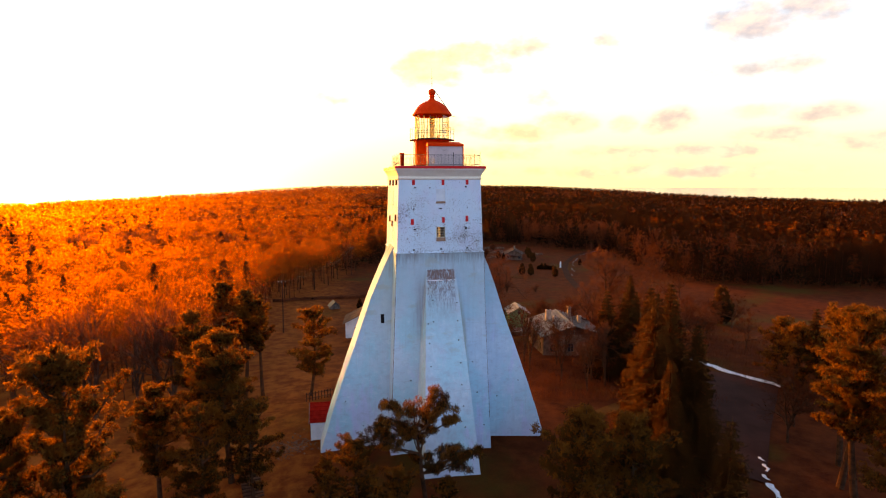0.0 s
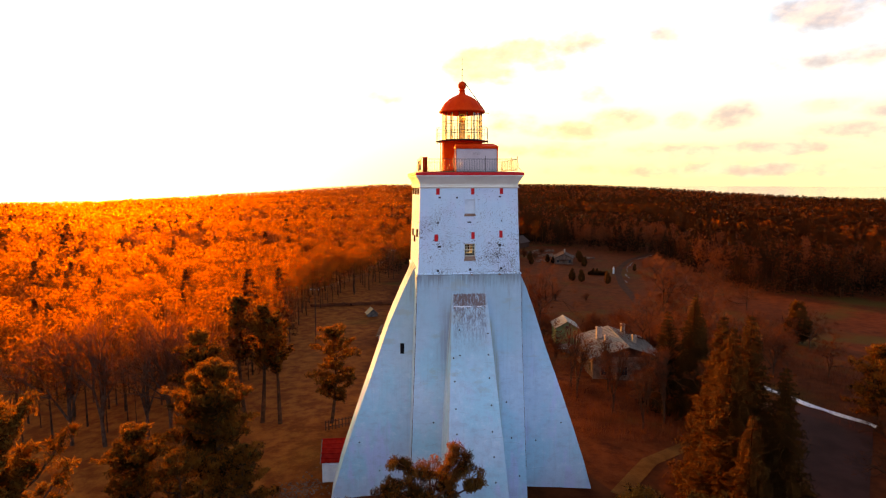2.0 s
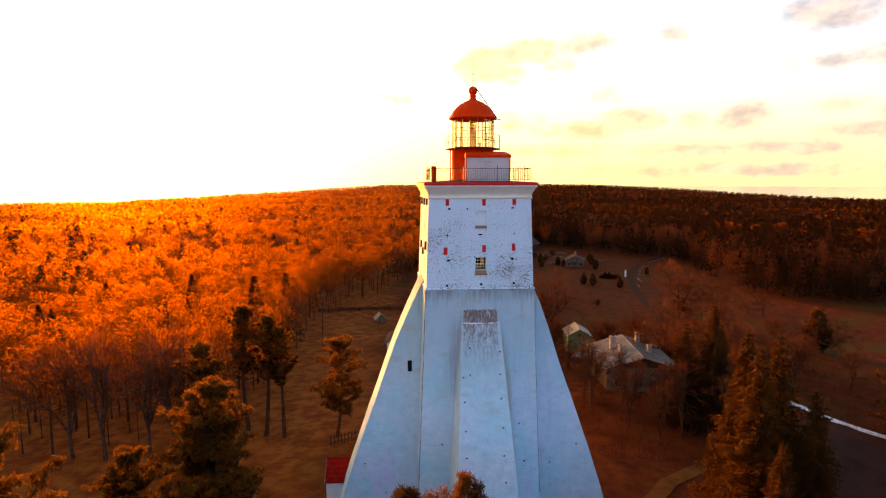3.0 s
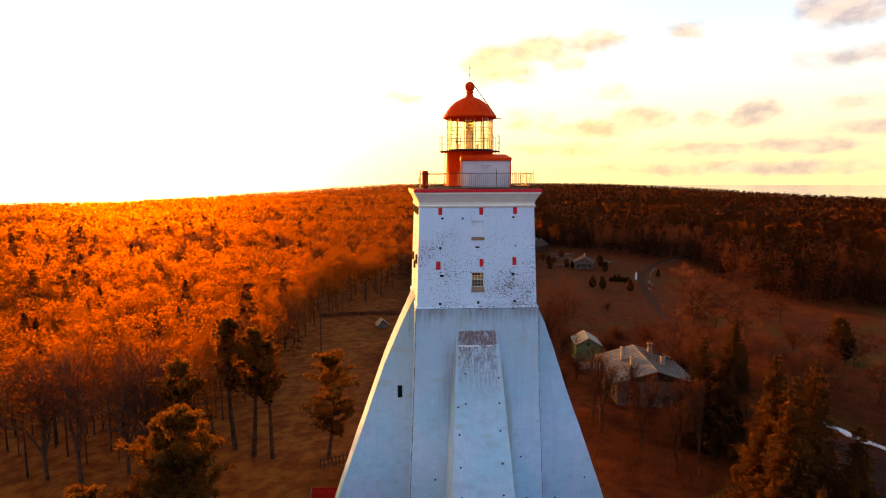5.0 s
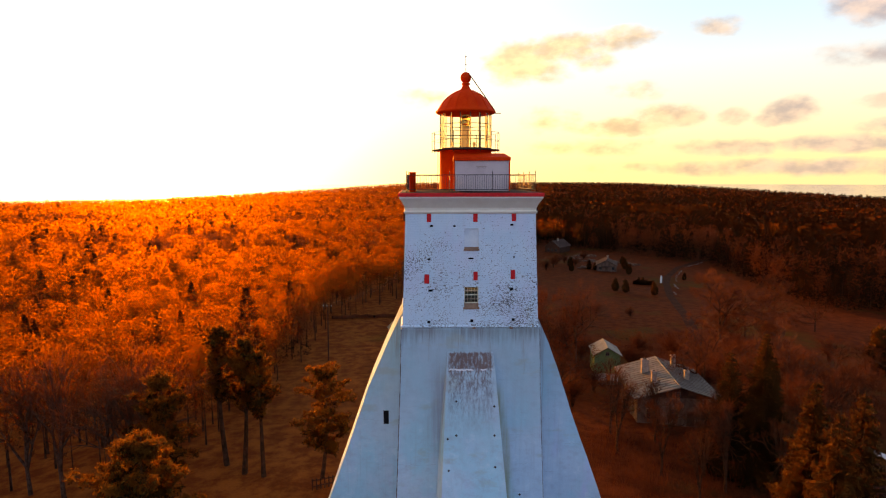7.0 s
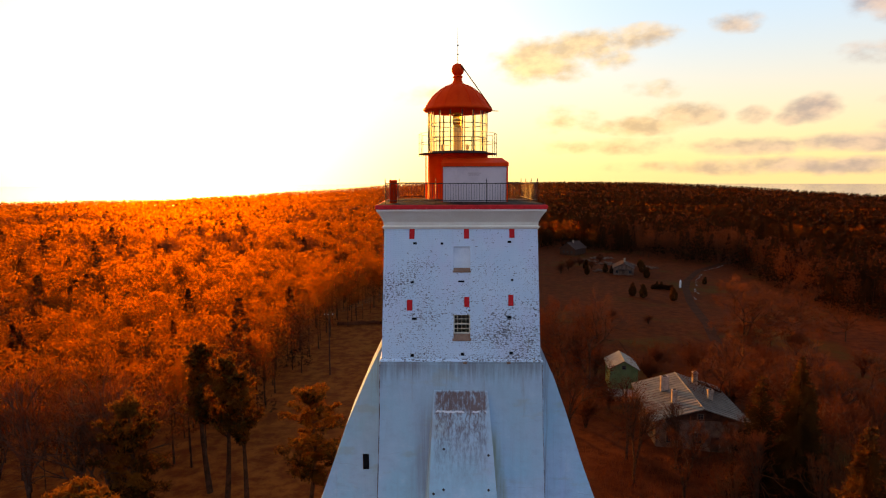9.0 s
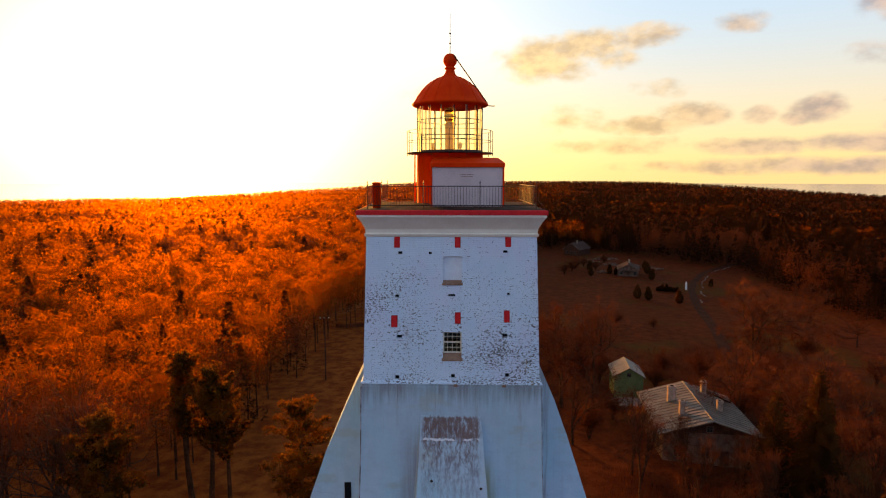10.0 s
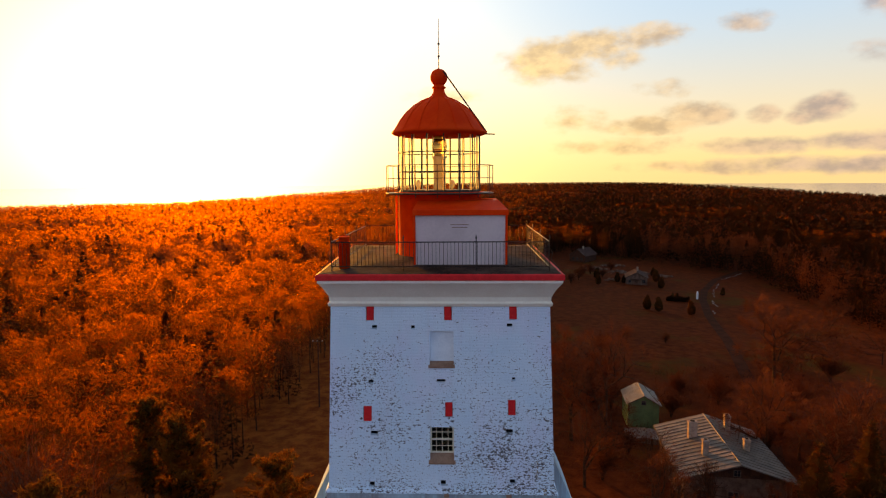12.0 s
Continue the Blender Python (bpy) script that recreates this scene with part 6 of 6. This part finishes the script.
def undergrowth(name, label, x0, x1, y0, y1, n, tall, seed):
    """Thin leafless shoots and dead weeds standing in tufts, joined."""
    rng = np.random.default_rng(seed)
    cx, cy = rng.uniform(x0, x1, n // 9), rng.uniform(y0, y1, n // 9)
    pick = rng.integers(0, len(cx), n)
    x, y = cx[pick] + rng.normal(size=n) * 0.8, cy[pick] + rng.normal(size=n) * 0.8
    foot = np.stack([x, y, np.array([ground_z(a, b) for a, b in zip(x, y)]) - 0.05], axis=1)
    lean = rng.normal(size=(n, 3)) * 0.28
    lean[:, 2] = 1.0
    top = foot + lean * (tall * rng.uniform(0.35, 1.0, (n, 1)) * rng.uniform(0.6, 1.0, (len(cx), 1))[pick])
    side = rng.normal(size=(n, 3)) * np.array([1, 1, 0])
    side *= 0.022 / (np.linalg.norm(side, axis=1)[:, None] + 1e-9)
    v = np.stack([foot - side, foot + side, top], axis=1).reshape(-1, 3)
    tagged(new(name, leaves_mesh(name, v, TWIG)), label, "brush", kind="stuff")


undergrowth("undergrowth", "thin reddish brush and saplings below the keeper's house", 15, 42, 9, 31, 8000, 2.0, 401)
undergrowth("undergrowth", "bare brush between the houses and the road", 36, 72, 42, 92, 9000, 2.2, 402)
undergrowth("undergrowth", "bare brush on the slope beside the asphalt", 52, 76, 16, 46, 5000, 2.2, 403)
undergrowth("undergrowth", "dry weeds round the sheds and behind the tower", 8, 30, 42, 96, 6000, 2.2, 404)


def cut_hedge(x, y, rz, long, wide, tall, seed):
    """A dense clipped hedge: twigs and needles packed in a block."""
    rng = np.random.default_rng(seed)
    p = rng.uniform(-1, 1, (1500, 3)) * np.array([long / 2, wide / 2, tall / 2]) + np.array([0, 0, tall / 2 - 0.1])
    p[:, 2] += 0.18 * np.sin(p[:, 0] * 2.3)
    h = new("hedge", leaves_mesh("hedge", leaf_tris(p, 0.55, rng, 1.0, 0.3, 0.3), SHADE_NEEDLE))
    h.matrix_basis = pose(x, y, ground_z(x, y), 0, 0, rz)
    tagged(h, "dark clipped hedge beside the gravel road", "hedge", kind="stuff")


cut_hedge(70.6, 164.5, -12, 7.0, 1.8, 1.5, 61)


# ---- woods ----
CLEARING = [(-62, 17), (-45, 19), (-29, 20), (-27.5, 54), (-27, 62), (-29, 86), (-27, 99), (-19, 127), (-3, 176), (10, 200), (24, 246), (54, 292), (98, 240), (118, 218), (112, 168), (104, 124), (125, 114), (160, 105), (175, 60), (120, -10), (70, -60), (30, -90), (-60, -90)]


def in_clearing(px, py):
    inside = np.zeros(len(px), dtype=bool)
    for (x0, y0), (x1, y1) in zip(CLEARING, CLEARING[1:] + CLEARING[:1]):
        cross = ((y0 > py) != (y1 > py)) & (px < (x1 - x0) * (py - y0) / (y1 - y0 + 1e-9) + x0)
        inside ^= cross
    return inside


def crown_template(kind, n, rng):
    """A small tree one metre high: triangles of its crown and trunk, to be strewn in the woods."""
    if kind == "pine":
        cs = [((rng.uniform(-0.15, 0.15), rng.uniform(-0.15, 0.15), z), s) for z, s in ((0.46, 0.13), (0.54, 0.16), (0.62, 0.19), (0.68, 0.18), (0.74, 0.18), (0.80, 0.16), (0.86, 0.14), (0.93, 0.09))]
        p = np.concatenate([blob(n // 8, c, (s, s, s * 0.75), rng, 0.15) for c, s in cs])
        v = leaf_tris(p, 0.82 / math.sqrt(n), rng, 1.0, 0.35, 0.24)
    elif kind == "spruce":
        t = rng.uniform(0, 1, n) ** 1.3
        a = rng.uniform(0, 6.283, n)
        r = 0.20 * (1 - t) * rng.uniform(0.55, 1.1, n) + 0.01
        p = np.stack([r * np.cos(a), r * np.sin(a), 0.08 + 0.92 * t], axis=1)
        v = leaf_tris(p, 0.85 / math.sqrt(n), rng, 0.6, -0.5, 0.36)
    else:
        p = blob(n, (0, 0, 0.66), (0.22, 0.22, 0.36), rng, 0.1)
        v = leaf_tris(p, 1.6 / math.sqrt(n), rng, 1.6, 0.7, 0.06)
    k = 0.010
    trunk = np.array([(-k, 0, -0.03), (k, 0, -0.03), (0, 0, 0.72), (0, -k, -0.03), (0, k, -0.03), (0, 0, 0.72)])
    return v, trunk


def wood_height(x, y):
    r = np.hypot(x, y)
    return -0.8 - 9.0 * (1 - np.exp(-((r / 80.0) ** 1.2))) + far_rise(x, y)


def strew(name, label, xs, ys, hs, kinds, detail, seed, broad=1.0):
    """Joins one small tree at each place into one mesh."""
    rng = np.random.default_rng(seed)
    # glare is painted into the orange needles, eastern shade into the near-black ones
    mats = [GLARE_NEEDLE, SHADE_NEEDLE, TWIG, BARK]
    templates = {k: [crown_template(k, detail, rng) for _ in range(6)] for k in ("pine", "spruce", "bare")}
    out, idx = [], []
    zs = wood_height(xs, ys)
    order = ("pine", "spruce", "bare")
    for ki, k in enumerate(order):
        for ti in range(6):
            sel = np.where((kinds == ki) & (np.arange(len(xs)) % 6 == ti))[0]
            if not len(sel):
                continue
            v, tr = templates[k][ti]
            both = np.concatenate([v, tr])
            a = rng.uniform(0, 6.283, len(sel))
            c, s = np.cos(a), np.sin(a)
            h = hs[sel]
            w = h * rng.uniform(0.85, 1.25, len(sel)) * broad
            X = (both[None, :, 0] * c[:, None] - both[None, :, 1] * s[:, None]) * w[:, None] + xs[sel][:, None]
            Y = (both[None, :, 0] * s[:, None] + both[None, :, 1] * c[:, None]) * w[:, None] + ys[sel][:, None]
            Z = both[None, :, 2] * h[:, None] + zs[sel][:, None]
            out.append(np.stack([X, Y, Z], axis=2).reshape(-1, 3))
            one = np.concatenate([np.full(len(v) // 3, ki), np.full(2, 3)])
            idx.append(np.tile(one, len(sel)))
    verts = np.concatenate(out)
    me = leaves_mesh(name, verts, GLARE_NEEDLE)
    for m in mats[1:]:
        me.materials.append(m)
    me.polygons.foreach_set("material_index", np.concatenate(idx).astype(np.int32))
    me.update()
    ob = new(name, me)
    return tagged(ob, label, "woods", kind="stuff")


def scatter(r0, r1, gap, az0, az1, seed):
    rng = np.random.default_rng(seed)
    xs, ys = [], []
    r = r0
    while r < r1:
        g = gap(r)
        n = max(1, int(radians(az1 - az0) * r / g))
        a = radians(az0) + radians(az1 - az0) * (np.arange(n) + rng.uniform(-0.45, 0.45, n)) / n
        rr = r + rng.uniform(-0.5, 0.5, n) * g
        xs.append(rr * np.sin(a))
        ys.append(rr * np.cos(a))
        r += g
    x, y = np.concatenate(xs), np.concatenate(ys)
    reach = np.interp(np.degrees(np.arctan2(x, y)), (-180, -70, -28, -20, -11, -1, 13, 20, 26, 31, 36, 47, 75, 180), (3200, 900, 930, 1180, 1800, 3200, 3400, 2700, 2050, 1500, 1180, 930, 900, 3200))
    keep = ~in_clearing(x, y) & (np.hypot(x, y) < reach - 5)
    keep &= (x > -16 - 0.83 * (y + 25)) & (x < 2 + 1.07 * (y + 60))
    return x[keep], y[keep], rng


def wood_kinds(x, y, rng):
    """Which tree stands where: glare-coloured pines to the west, bare birch and shade-coloured spruce to the east."""
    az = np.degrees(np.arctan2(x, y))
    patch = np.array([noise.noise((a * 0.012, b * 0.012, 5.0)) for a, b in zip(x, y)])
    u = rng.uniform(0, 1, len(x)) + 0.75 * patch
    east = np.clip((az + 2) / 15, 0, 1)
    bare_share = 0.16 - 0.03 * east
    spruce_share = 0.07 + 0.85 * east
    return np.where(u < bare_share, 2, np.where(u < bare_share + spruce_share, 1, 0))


def make_woods():
    x, y, rng = scatter(40, 330, lambda r: 3.6 + r * 0.006, -75, 82, 3)
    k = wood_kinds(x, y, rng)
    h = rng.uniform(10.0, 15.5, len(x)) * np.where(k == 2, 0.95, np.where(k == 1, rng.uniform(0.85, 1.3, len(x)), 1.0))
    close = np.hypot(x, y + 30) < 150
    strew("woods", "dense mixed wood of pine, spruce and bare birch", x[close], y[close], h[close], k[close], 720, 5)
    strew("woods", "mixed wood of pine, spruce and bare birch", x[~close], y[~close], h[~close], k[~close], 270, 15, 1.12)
    x, y, rng = scatter(330, 900, lambda r: 3.8 + (r - 330) * 0.0058, -66, 78, 4)
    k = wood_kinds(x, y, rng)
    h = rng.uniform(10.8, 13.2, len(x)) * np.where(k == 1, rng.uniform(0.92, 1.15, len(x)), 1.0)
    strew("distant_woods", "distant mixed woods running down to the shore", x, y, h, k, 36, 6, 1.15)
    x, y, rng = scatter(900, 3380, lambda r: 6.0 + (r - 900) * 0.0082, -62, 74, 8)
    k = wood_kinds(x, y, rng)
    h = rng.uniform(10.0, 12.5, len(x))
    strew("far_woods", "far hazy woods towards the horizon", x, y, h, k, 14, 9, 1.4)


make_woods()
